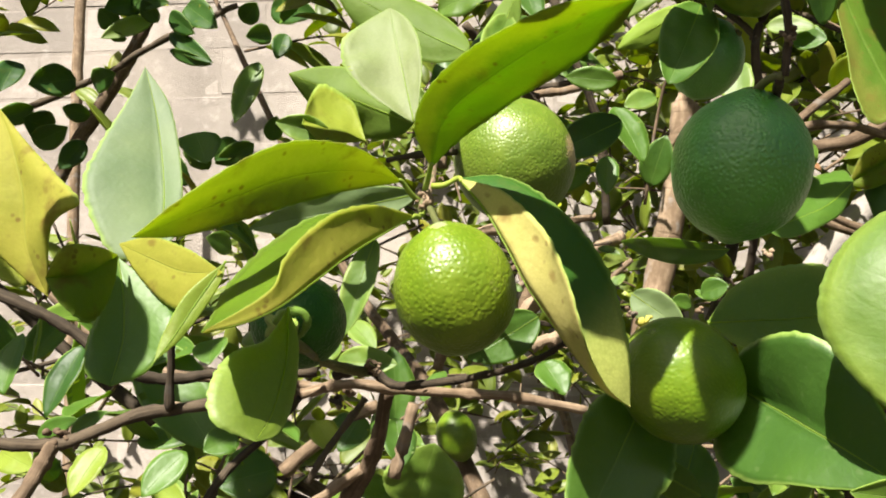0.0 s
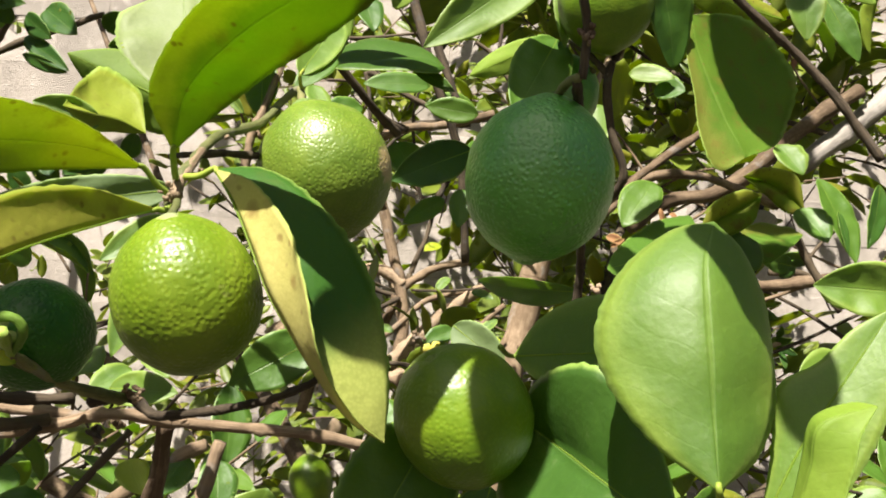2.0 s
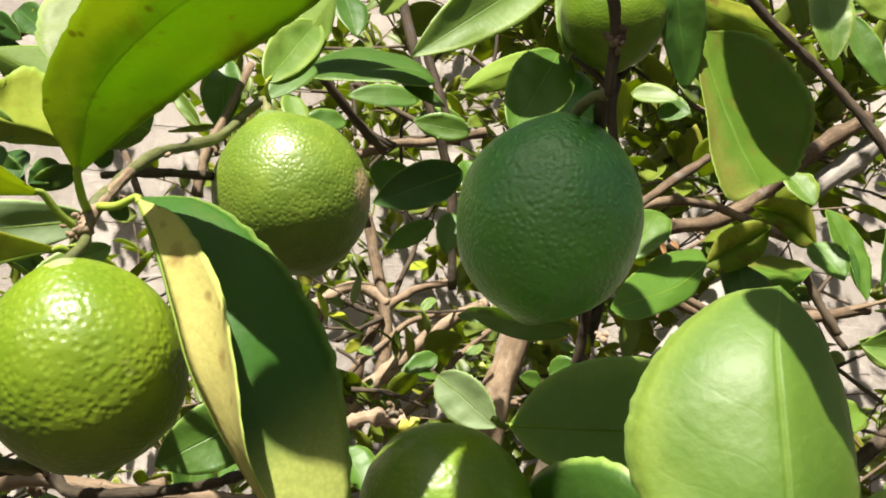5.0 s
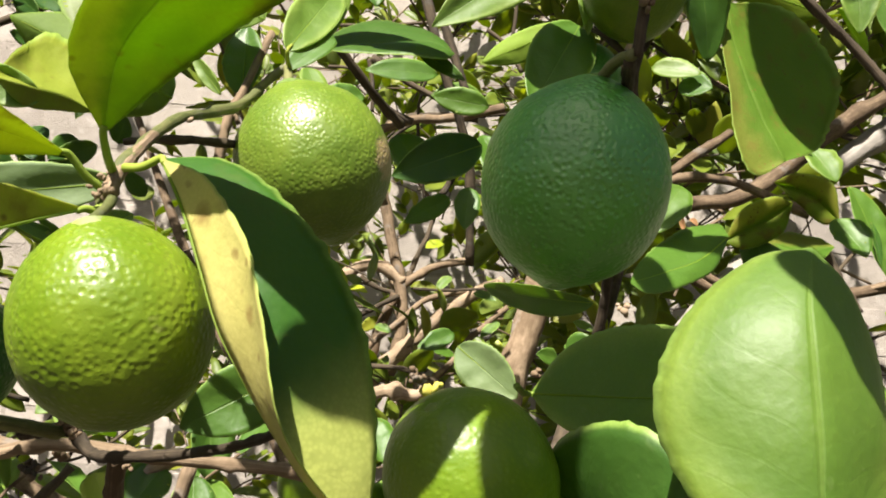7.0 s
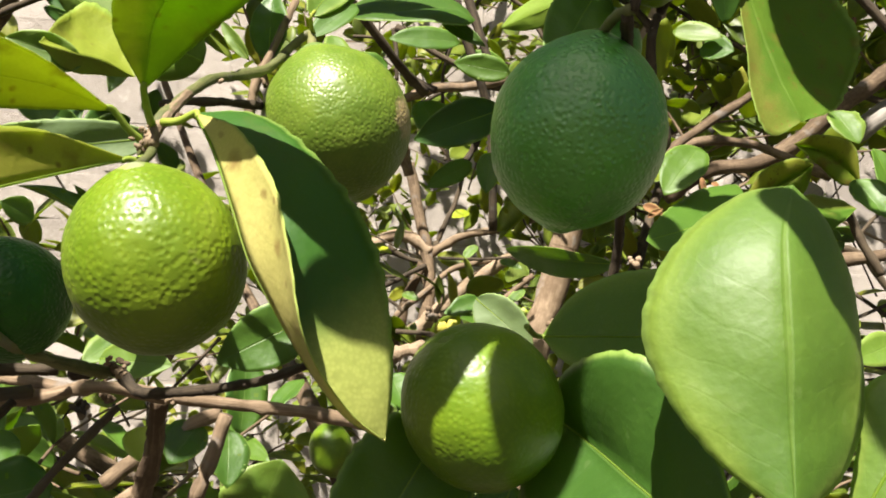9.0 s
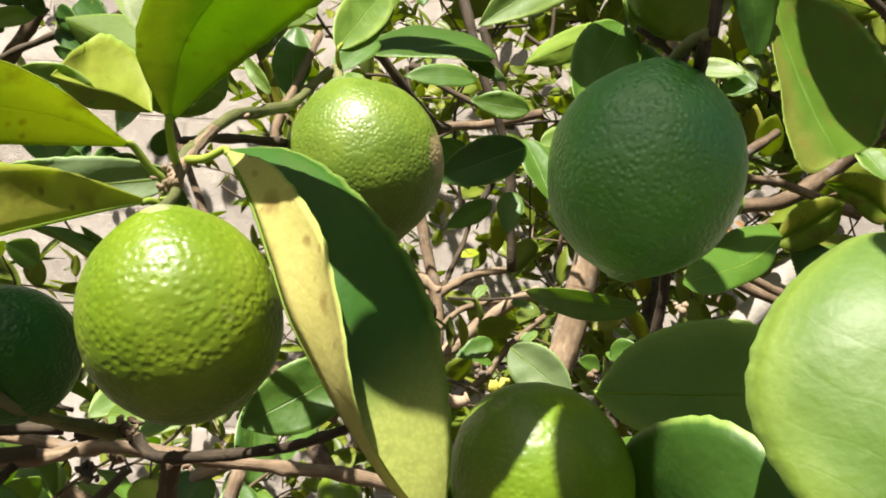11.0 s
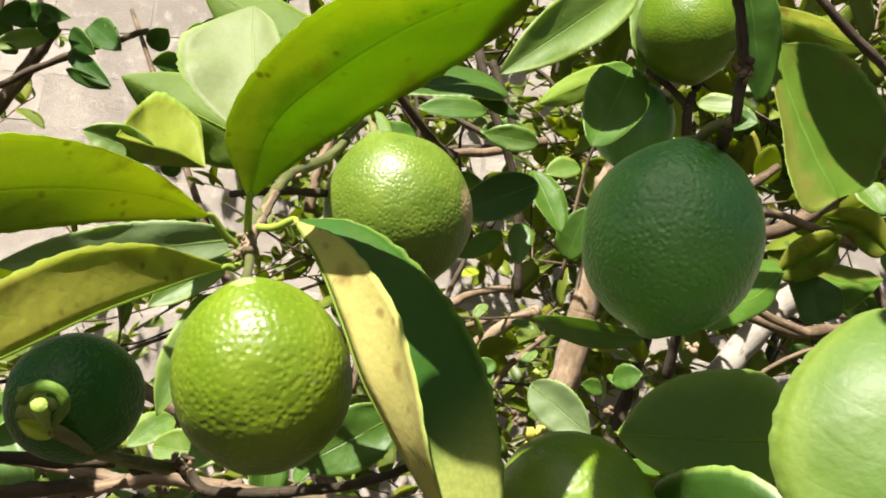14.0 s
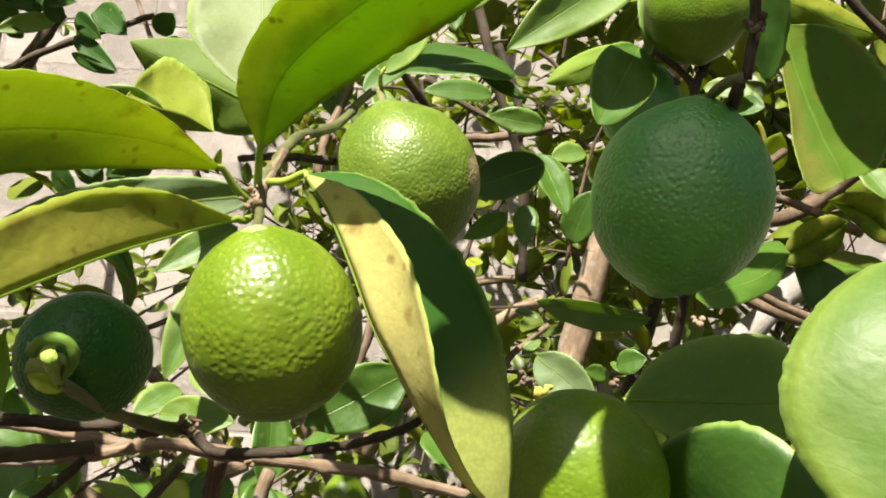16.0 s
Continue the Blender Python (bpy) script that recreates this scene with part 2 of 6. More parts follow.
UP_THIN = leaf_material("leaf_upper_thin", (0.060, 0.130, 0.010), (0.110, 0.195, 0.014), (0.62, 0.88, 0.03), 0.42, 0.50, 0.10, gloss=0.3, vary=0.1)
# dark green half whose sunlit end is painted pale by tip
UP_LIT_TIP = leaf_material("leaf_upper_lit_tip", (0.017, 0.075, 0.008), (0.035, 0.110, 0.013), (0.50, 0.72, 0.02), 0.42, 0.25, 0.12, gloss=0.25, vary=0.1, tip=(0.40, 0.44, 0.11))
LO_OLD = leaf_material("leaf_lower_yellowing", (0.100, 0.165, 0.012), (0.195, 0.248, 0.026), (0.32, 0.55, 0.014), 0.55, 0.60, 0.7, gloss=0.25, vary=0.1, margin=(0.34, 0.34, 0.05))
LO_TIRED = leaf_material("leaf_lower_tired", (0.150, 0.178, 0.022), (0.260, 0.272, 0.048), (0.52, 0.60, 0.045), 0.55, 0.58, 0.7, gloss=0.25, vary=0.1, margin=(0.37, 0.34, 0.08))
LO_GREY = leaf_material("leaf_lower_mature", (0.045, 0.112, 0.010), (0.094, 0.176, 0.018), (0.42, 0.62, 0.01), 0.5, 0.26, 0.5, gloss=0.15, margin=(0.16, 0.19, 0.03))
LO_MID = leaf_material("leaf_lower_half_yellow", (0.310, 0.325, 0.042), (0.510, 0.485, 0.090), (0.66, 0.70, 0.040), 0.6, 0.55, 0.7, gloss=0.2, vary=0.1, blotches=((0.30, 0.72, 0.07, 0.3),))
LO_YELLOW = leaf_material("leaf_lower_yellow", (0.470, 0.445, 0.105), (0.610, 0.560, 0.190), (0.72, 0.72, 0.09), 0.55, 0.36, 0.6, brown=(0.24, 0.14, 0.045), gloss=0.35, vary=0.1, blotches=((0.27, 0.45, 0.055, 0.36), (0.40, 0.7, 0.02, 0.12), (0.52, 0.6, 0.03, 0.14), (0.16, 0.5, 0.02, 0.2)))
UP_YELLOW = leaf_material("leaf_upper_yellow", (0.278, 0.383, 0.020), (0.478, 0.533, 0.028), (0.75, 0.9, 0.02), 0.4, 0.42, 0.25)
UP_DEAD = leaf_material("leaf_dried", (0.16, 0.080, 0.034), (0.30, 0.17, 0.085), (0.3, 0.17, 0.06), 0.7, 0.2, 0.4, gloss=0.15)
FAR_UP = leaf_material("leaf_upper_mass", (0.040, 0.080, 0.010), (0.175, 0.230, 0.020), (0.64, 0.80, 0.012), 0.42, 0.38, gloss=0.55, island=True, vary=0.6)
FAR_LO = leaf_material("leaf_lower_mass", (0.100, 0.150, 0.022), (0.230, 0.275, 0.038), (0.58, 0.74, 0.012), 0.55, 0.42, gloss=0.25, island=True, vary=0.6)
STALK = leaf_material("leaf_stalk", (0.20, 0.29, 0.03), (0.33, 0.40, 0.05), (0.4, 0.6, 0.03), 0.5, 0.2, gloss=0.3)
RIB = leaf_material("midrib_pale", (0.15, 0.25, 0.025), (0.24, 0.34, 0.04), (0.6, 0.85, 0.03), 0.5, 0.6)
KINDS = {"green": (UP, LO), "fresh": (UP_PALE, LO_PALE), "old": (UP_OLD, LO_OLD), "dying": (UP_LIT_TIP, LO_YELLOW), "spent": (UP_THIN, LO_MID), "yellow": (UP_YELLOW, LO_OLD), "mass": (FAR_UP, FAR_LO), "waxy": (UP_SHEEN, LO_PALE), "dead": (UP_DEAD, UP_DEAD), "lemon": (UP_LEMON, LO_OLD), "thin": (UP_THIN, LO_OLD), "tired": (UP_THIN, LO_TIRED), "mature": (UP_OLD, LO_GREY)}
PEELS = {
    "ripe": peel_material("peel_yellow_green", (0.088, 0.150, 0.006), (0.146, 0.214, 0.011), 0.30),
    "scarred": peel_material("peel_scarred", (0.080, 0.138, 0.012), (0.132, 0.196, 0.021), 0.30, scar=(0.943, -0.326, 0.069)),
    "mid": peel_material("peel_mid_green", (0.080, 0.152, 0.006), (0.130, 0.208, 0.009), 0.22, 0.40, 0.10),
    "dark": peel_material("peel_dark_green", (0.057, 0.240, 0.018), (0.086, 0.305, 0.028), 0.60, 0.9, 0.42),
    # darker peel for one lime, its deep shade put into the colour
    "deep": peel_material("peel_shaded_green", (0.012, 0.072, 0.005), (0.024, 0.108, 0.007), 0.5, 0.3),
}
CALYX = bark_material("calyx_green", (0.09, 0.15, 0.03), (0.22, 0.27, 0.07), 1.3, 0.6)
CALYX_OLD = bark_material("calyx_yellow", (0.24, 0.26, 0.04), (0.48, 0.42, 0.08), 1.3, 0.7)
BARKS = {
    "green": bark_material("twig_green", (0.075, 0.088, 0.026), (0.175, 0.172, 0.066), 1.5, 0.6),
    "dark": bark_material("bark_dark", (0.033, 0.025, 0.015), (0.090, 0.068, 0.042), 1.2),
    "brown": bark_material("bark_brown", (0.080, 0.054, 0.031), (0.220, 0.160, 0.100), 1.0),
    "tan": bark_material("bark_tan", (0.150, 0.105, 0.062), (0.335, 0.252, 0.164), 0.8),
    "yellow": CALYX_OLD,
    "fresh": bark_material("twig_new_growth", (0.07, 0.16, 0.018), (0.15, 0.26, 0.035), 0.8, 0.5),
    "sap": bark_material("stub_pale_green", (0.20, 0.32, 0.04), (0.32, 0.44, 0.08), 0.8, 0.55),
    "white": bark_material("bark_limewashed", (0.15, 0.135, 0.115), (0.31, 0.285, 0.245), 0.6),
}
BLOCK = block_material("concrete_block", ((0.26, 0.235, 0.202), (0.42, 0.379, 0.327), (0.49, 0.449, 0.394)))
MORTAR = block_material("mortar", ((0.25, 0.225, 0.192), (0.39, 0.351, 0.300), (0.44, 0.402, 0.350)))
SOIL = block_material("dry_soil", ((0.030, 0.025, 0.017), (0.055, 0.045, 0.031), (0.08, 0.066, 0.048)))


# ---- mesh helpers ----
def mesh_object(name, verts, faces, mats, parent=None, uvs=None, slots=None, smooth=True, at=None):
    """One mesh object. verts are given about `at`, the object's place in the world."""
    me = bpy.data.meshes.new(name)
    me.from_pydata([tuple(v) for v in verts], [], faces)
    for mt in mats:
        me.materials.append(mt)
    if slots is not None:
        me.polygons.foreach_set("material_index", slots)
    if smooth:
        me.polygons.foreach_set("use_smooth", [True] * len(me.polygons))
    if uvs is not None:
        lay = me.uv_layers.new(name="UVMap")
        idx = np.empty(len(me.loops), dtype=np.int32)
        me.loops.foreach_get("vertex_index", idx)
        lay.data.foreach_set("uv", np.asarray(uvs, dtype=np.float32)[idx].ravel())
    me.update()
    ob = new(name, me)
    put(ob, at if at is not None else Vector((0, 0, 0)), parent)
    return ob


PLACE = {}


def put(ob, at, parent):
    """Sets an unturned object at a place in the world, under its parent."""
    PLACE[ob.name] = Vector(at)
    if parent is not None:
        ob.parent = parent
        ob.location = Vector(at) - PLACE[parent.name]
    else:
        ob.location = at


def empty(name, at):
    ob = new(name)
    ob.empty_display_size = 0.05
    put(ob, Vector(at), None)
    return ob


def spline(points, steps):
    """A smooth line through a few points."""
    pts = [Vector(p) for p in points]
    if len(pts) == 2:
        return [pts[0].lerp(pts[1], i / steps) for i in range(steps + 1)]
    ext = [2 * pts[0] - pts[1]] + pts + [2 * pts[-1] - pts[-2]]
    out = []
    for i in range(1, len(ext) - 2):
        a, b, c, d = ext[i - 1:i + 3]
        for k in range(steps):
            t = k / steps
            out.append(0.5 * ((2 * b) + (c - a) * t + (2 * a - 5 * b + 4 * c - d) * t * t + (3 * b - a - 3 * c + d) * t ** 3))
    out.append(pts[-1])
    return out


def tube(line, r0, r1, sides=8, rough=0.0, knots=0.0, seed=0.0, flat=1.0):
    """Vertices and faces of a tapered, uneven, closed tube along a line."""
    verts, faces = [], []
    n = len(line)
    ref = Vector((0.13, 0.31, 0.94)).normalized()
    for i, p in enumerate(line):
        d = (line[min(i + 1, n - 1)] - line[max(i - 1, 0)]).normalized()
        if abs(d.dot(ref)) > 0.95:
            ref = Vector((0.9, 0.3, 0.1)).normalized()
        a = d.cross(ref).normalized()
        b = d.cross(a)
        f = i / (n - 1)
        r = r0 + (r1 - r0) * f
        if knots:
            r *= 1 + knots * max(0.0, noise.noise((seed * 3.1 + f * n * 0.42, seed, 0.5))) * 1.6
        for k in range(sides):
            g = 2 * math.pi * k / sides
            rr = r * (1 + rough * noise.noise((p.x / r * 0.5 + k * 1.7 + seed, p.y / r * 0.5, p.z / r * 0.5)))
            verts.append(p + (a * math.cos(g) + b * math.sin(g) * flat) * rr)
    for i in range(n - 1):
        for k in range(sides):
            k2 = (k + 1) % sides
            faces.append((i * sides + k, i * sides + k2, (i + 1) * sides + k2, (i + 1) * sides + k))
    faces.append(tuple(range(sides))[::-1])
    faces.append(tuple((n - 1) * sides + k for k in range(sides)))
    return verts, faces


def branch(name, bark, points, r0, r1=None, parent=None, steps=9, sides=10, knots=0.3):
    """A branch or twig through a few points, as one part."""
    line = spline(points, steps)
    at = line[0].copy()
    seed = at.x * 17 + at.z * 9
    wob = min(r0 * 0.35, 0.0022)
    line = [p + Vector((noise.noise(p * 31 + Vector((seed, 0, 0))), noise.noise(p * 31 + Vector((0, seed, 5))), noise.noise(p * 31 + Vector((3, 9, seed))))) * wob - at for p in line]
    v, f = tube(line, r0, r0 * 0.75 if r1 is None else r1, sides, 0.34 if at.y < 0.55 else 0.16, knots, seed)
    run = [0.0]
    for p, q in zip(line, line[1:]):
        run.append(run[-1] + (q - p).length)
    uvs = [(d, min(k, sides - k) / sides) for d in run for k in range(sides)]
    return mesh_object(name, v, f, [BARKS[bark]], parent, uvs=uvs, at=at)


def blade(base, tip, normal, width, fold, arch, curl, twist, shape, teeth, nu, nv, thick=0.00035, wave=0.06, seed=0.0, blunt=0.66, skew=0.0):
    """A leaf's two faces about its base: vertices, faces, uvs and face slots (0 upper, 1 lower).
    fold: degrees by which each half rises from flat about the midrib. arch: how far the midrib bows to the upper side, as a part of
    its length. curl: how far the edges bend on to the upper side. twist: degrees at the tip. shape: where along it is widest.
    blunt: lower for rounder ends. skew: by how much one half is wider than the other."""
    base, tip, normal = Vector(base), Vector(tip), Vector(normal)
    length = (tip - base).length
    x = (tip - base) / length
    nrm = (normal - x * normal.dot(x)).normalized()
    side = nrm.cross(x)
    cf, sf = math.cos(radians(fold)), math.sin(radians(fold))
    power = math.log(0.5) / math.log(shape)
    top, uvs = [], []
    for i in range(nu + 1):
        u = i / nu
        h = width / 2 * max(0.0, math.sin(math.pi * u ** power)) ** blunt
        if u > 0.8 and blunt > 0.6:
            h *= 1 - 0.28 * ((u - 0.8) / 0.2) ** 1.5
        h = max(h, width * 0.012)
        tw = radians(twist) * u
        n1 = nrm * math.cos(tw) + side * math.sin(tw)
        s1 = side * math.cos(tw) - nrm * math.sin(tw)
        mid = x * (u * length) + nrm * (arch * length * 4 * u * (1 - u))
        slope = x + nrm * (arch * 4 * (1 - 2 * u))
        slope.normalize()
        for j in range(-nv, nv + 1):
            v = j / nv
            hv = h * (1 + skew * (1 if j > 0 else -1))
            if abs(j) == nv and teeth:
                hv *= 1 + teeth * math.sin(u * 95 + seed) * (0.6 + 0.4 * math.sin(u * 31 + seed * 2))
            rise = math.sqrt(v * v + 0.018) - 0.134
            bend = curl * v * v
            ripple = wave * noise.noise((u * 5.5 + seed, v * 1.6, seed)) * (0.35 + abs(v)) * 1.3
            across = v * cf * (1 - 0.25 * abs(curl) * v * v)
            top.append(mid + s1 * (across * hv) + n1 * ((rise * sf + bend + ripple) * hv))
            uvs.append((u, v))
    row = 2 * nv + 1
    count = len(top)
    faces, slots = [], []
    for i in range(nu):
        for j in range(row - 1):
            q = (i * row + j, (i + 1) * row + j, (i + 1) * row + j + 1, i * row + j + 1)
            faces.append(q)
            slots.append(0)
            faces.append(tuple(k + count for k in q[::-1]))
            slots.append(1)
    bottom = [p - nrm * thick for p in top]
    rim = [j for j in range(row)] + [(i + 1) * row - 1 for i in range(1, nu + 1)] + [nu * row + j for j in range(row - 2, -1, -1)] + [i * row for i in range(nu - 1, 0, -1)]
    for a, b in zip(rim, rim[1:] + rim[:1]):
        faces.append((a, b, b + count, a + count))
        slots.append(1)
    # keep the upper face's normals on the upper side
    f0 = faces[(nu // 2) * (row - 1) * 2]
    if (top[f0[1]] - top[f0[0]]).cross(top[f0[2]] - top[f0[0]]).dot(nrm) < 0:
        faces = [f[::-1] for f in faces]
    ribs = [top[i * row + nv].copy() for i in range(nu + 1)]
    return top + bottom, faces, uvs + uvs, slots, ribs, nrm


def leaf(kind, base, tip, normal, width, fold=8.0, arch=0.03, curl=0.05, twist=0.0, shape=0.45, stalk=None, teeth=0.026, fine=True, label="", blunt=0.66, skew=0.0, wave=0.10):
    """One leaf of the tree, with its midrib and stalk as pieces of it where it is seen closely."""
    base = Vector(base)
    seed = base.x * 57 + base.z * 31 + base.y * 11
    nu, nv = (30, 6) if fine else (12, 3)
    v, f, uv, sl, ribs, nrm = blade(base, tip, normal, width, fold, arch, curl, twist, shape, teeth, nu, nv, wave=wave, seed=seed, blunt=blunt, skew=skew)
    ob = mesh_object("leaf", v, f, list(KINDS[kind]), TREE, uv, sl, at=base)
    if label:
        ob["label"] = label
    if fine:
        a, b = tube([p - nrm * 0.0003 for p in ribs[:-2]], 0.00055, 0.00015, 6)
        mesh_object("midrib", a, b, [RIB], ob, at=base, uvs=[(0.5, 0.0)] * len(a))
    if stalk is not None:
        line = spline([Vector(stalk) - base, (Vector(stalk) - base) * 0.45 - nrm * 0.0012, Vector((0, 0, 0)), ribs[2]], 4)
        a, b = tube(line, 0.0011, 0.0007, 7)
        mesh_object("stalk", a, b, [STALK], ob, at=base, uvs=[(0.5, 0.0)] * len(a))
    return ob


def draped_leaf(kind, rib, edge_a, edge_b, upper_b, bow=0.05, rib_shows=True, teeth=0.02, stalk=None, label="", ripple=0.05):
    """A leaf that hangs folded or curled: a surface between its midrib and the two margins, each a smooth line through a few points.
    upper_b: half b shows its upper face to the open side of the tree. bow: how far each half bulges to the upper side."""
    nu, nv = 80, 7
    rib = [Vector(p) for p in rib]
    base, tip = rib[0].copy(), rib[-1]
    seed = base.x * 57 + base.z * 31 + base.y * 11

    def even(points):
        line = spline(points, 14)
        run = [0.0]
        for p, q in zip(line, line[1:]):
            run.append(run[-1] + (q - p).length)
        out, k = [], 0
        for i in range(nu + 1):
            want = run[-1] * i / nu
            while k < len(run) - 2 and run[k + 1] < want:
                k += 1
            out.append(line[k].lerp(line[k + 1], (want - run[k]) / max(1e-9, run[k + 1] - run[k])) - base)
        return out

    mid = even(rib)
    edge = {1: even([base, *edge_a, tip]), -1: even([base, *edge_b, tip])}
    row = 2 * nv + 1
    grid, uvs = [], []
    for i in range(nu + 1):
        u = i / nu
        for j in range(-nv, nv + 1):
            if j == 0:
                p = mid[i].copy()
            else:
                v = abs(j) / nv
                reach = v
                if abs(j) == nv:
                    reach *= 1 + teeth * math.sin(u * 120 + seed) * (0.6 + 0.4 * math.sin(u * 37 + seed * 2))
                p = mid[i].lerp(edge[1 if j > 0 else -1][i], reach)
            grid.append(p)
            uvs.append((u, j / nv))

    def normals(pts):
        out = []
        for i in range(nu + 1):
            for j in range(row):
                du = pts[min(i + 1, nu) * row + j] - pts[max(i - 1, 0) * row + j]
                dv = pts[i * row + min(j + 1, row - 1)] - pts[i * row + max(j - 1, 0)]
                n = du.cross(dv)
                out.append(n.normalized() if n.length > 1e-12 else Vector((0, -1, 0)))
        return out

    nrm = normals(grid)
    flip = (nrm[(nu // 2) * row + nv // 2].y < 0) != upper_b
    sign = -1.0 if flip else 1.0
    top = []
    for i in range(nu + 1):
        u = i / nu
        for j in range(row):
            k = i * row + j
            v = abs(j - nv) / nv
            w = (edge[1 if j > nv else -1][i] - mid[i]).length
            lift = bow * 4 * v * (1 - v) + ripple * noise.noise((u * 6 + seed, (j - nv) / nv * 1.7, seed)) * (0.3 + v)
            top.append(grid[k] + nrm[k] * (sign * w * lift))
    nrm = normals(top)
    bottom = [p - n * (sign * 0.00035) for p, n in zip(top, nrm)]
    count = len(top)
    faces, slots = [], []
    for i in range(nu):
        for j in range(row - 1):
            q = (i * row + j, (i + 1) * row + j, (i + 1) * row + j + 1, i * row + j + 1)
            faces += [q, tuple(k + count for k in q[::-1])]
            slots += [0, 1]
    rim = list(range(row)) + [(i + 1) * row - 1 for i in range(1, nu + 1)] + [nu * row + j for j in range(row - 2, -1, -1)] + [i * row for i in range(nu - 1, 0, -1)]
    for a, b in zip(rim, rim[1:] + rim[:1]):
        faces.append((a, b, b + count, a + count))
        slots.append(1)
    if flip:
        faces = [f[::-1] for f in faces]
    ob = mesh_object("leaf", top + bottom, faces, list(KINDS[kind]), TREE, uvs + uvs, slots, at=base)
    if label:
        ob["label"] = label
    ribs = [top[i * row + nv] for i in range(nu - 1)]
    if rib_shows:
        a, b = tube(ribs, 0.00045, 0.00012, 6)
        mesh_object("midrib", a, b, [RIB], ob, at=base, uvs=[(0.5, 0.0)] * len(a))
    if stalk is not None:
        s = Vector(stalk) - base
        a, b = tube(spline([s, s * 0.5 + Vector((0, 0, -0.001)), Vector((0, 0, 0)), ribs[2]], 4), 0.0012, 0.0008, 7)
        mesh_object("stalk", a, b, [STALK], ob, at=base, uvs=[(0.5, 0.0)] * len(a))
    return ob


def knobs(spot, size, count, bark="brown"):
    """Old leaf scars and buds: a few lumps grown together on a twig, as one part."""
    spot = Vector(spot)
    rng = random.Random(int(spot.x * 9000 + spot.z * 5000))
    bm = bmesh.new()
    for _ in range(count):
        m = Matrix.Translation(Vector((rng.gauss(0, 1), rng.gauss(0, 0.6), rng.gauss(0, 1))) * size * 0.75) @ Euler((rng.random() * 3, rng.random() * 3, 0)).to_matrix().to_4x4()
        m = m @ Matrix.Diagonal((rng.uniform(0.5, 1.1), rng.uniform(0.5, 1.0), rng.uniform(0.7, 1.5), 1))
        bmesh.ops.create_icosphere(bm, subdivisions=2, radius=size * 0.75, matrix=m)
    for q in bm.verts:
        q.co += q.normal * size * 0.25 * noise.noise(q.co / size * 1.6)
    me = bpy.data.meshes.new("bud")
    bm.to_mesh(me)
    bm.free()
    me.materials.append(BARKS[bark])
    me.polygons.foreach_set("use_smooth", [True] * len(me.polygons))
    ob = new("bud", me)
    put(ob, spot, TREE)
    return ob


def lime(peel, centre, radius, axis, long=1.08, stem=None, label="", neck=0.05, fine=True, button=0.20):
    """A lime on its stalk. axis: from the fruit's middle to its stalk end."""
    centre, axis = Vector(centre), Vector(axis).normalized()
    turn = axis.to_track_quat("Z", "Y").to_matrix()
    top_end = centre + axis * radius * long
    thing = empty("lime", top_end)
    seed = centre.x * 13 + centre.z * 7
    rows, cols = (56, 72) if fine else (20, 24)
    verts, faces = [], []
    for i in range(rows + 1):
        th = math.pi * i / rows
        for j in range(cols):
            ph = 2 * math.pi * j / cols
            d = Vector((math.sin(th) * math.cos(ph), math.sin(th) * math.sin(ph), math.cos(th)))
            r = 1 + 0.022 * noise.noise(d * 1.7 + Vector((seed, 0, 0))) + 0.007 * noise.noise(d * 5.0 + Vector((0, seed, 0)))
            z = d.z * long
            z += neck * math.exp(-(th / 0.30) ** 2) - 0.07 * math.exp(-(th / 0.10) ** 2)
            z -= 0.075 * math.exp(-((math.pi - th) / 0.16) ** 2) - 0.03 * math.exp(-((math.pi - th) / 0.06) ** 2)
            p = Vector((d.x * r, d.y * r, z * r)) * radius
            if i in (0, rows):
                p.x = p.y = 0
            verts.append(turn @ p)
    for i in range(rows):
        for j in range(cols):
            j2 = (j + 1) % cols
            a, b, c, e = i * cols + j, (i + 1) * cols + j, (i + 1) * cols + j2, i * cols + j2
            faces.append((a, b, c, e))
    mesh_object("peel", verts, faces, [PEELS[peel]], thing, at=centre)
    # calyx: a lobed green button
    cv, cf = [], []
    ring, m = 20, 5
    cr = radius * button
    for k in range(m + 1):
        f = k / m
        for j in range(ring):
            g = 2 * math.pi * j / ring
            lobe = 1 + 0.22 * math.cos(5 * g) * f
            cv.append(turn @ Vector((math.cos(g) * cr * f * lobe, math.sin(g) * cr * f * lobe, cr * (0.42 * (1 - f * f) + 0.02))))
    for k in range(m):
        for j in range(ring):
            j2 = (j + 1) % ring
            cf.append((k * ring + j, (k + 1) * ring + j, (k + 1) * ring + j2, k * ring + j2))
    low = len(cv)
    cv += [v - axis * cr * 0.22 for v in cv[m * ring:]]
    for j in range(ring):
        j2 = (j + 1) % ring
        cf.append((m * ring + j, low + j, low + j2, m * ring + j2))
    seat = centre + axis * radius * (long + neck - 0.075)
    mesh_object("calyx", cv, cf, [CALYX], thing, at=seat)
    if stem:
        line = spline([Vector((0, 0, 0)), *[Vector(s) - seat for s in stem]], 6)
        a, b = tube(line, radius * 0.055, radius * 0.062, 9, 0.15, 0.2, seed)
        mesh_object("stalk", a, b, [BARKS["green"]], thing, at=seat)
    tagged(thing, label or "round green lime hanging from a twig of the tree", "lime", "limes on the tree")
    return thing


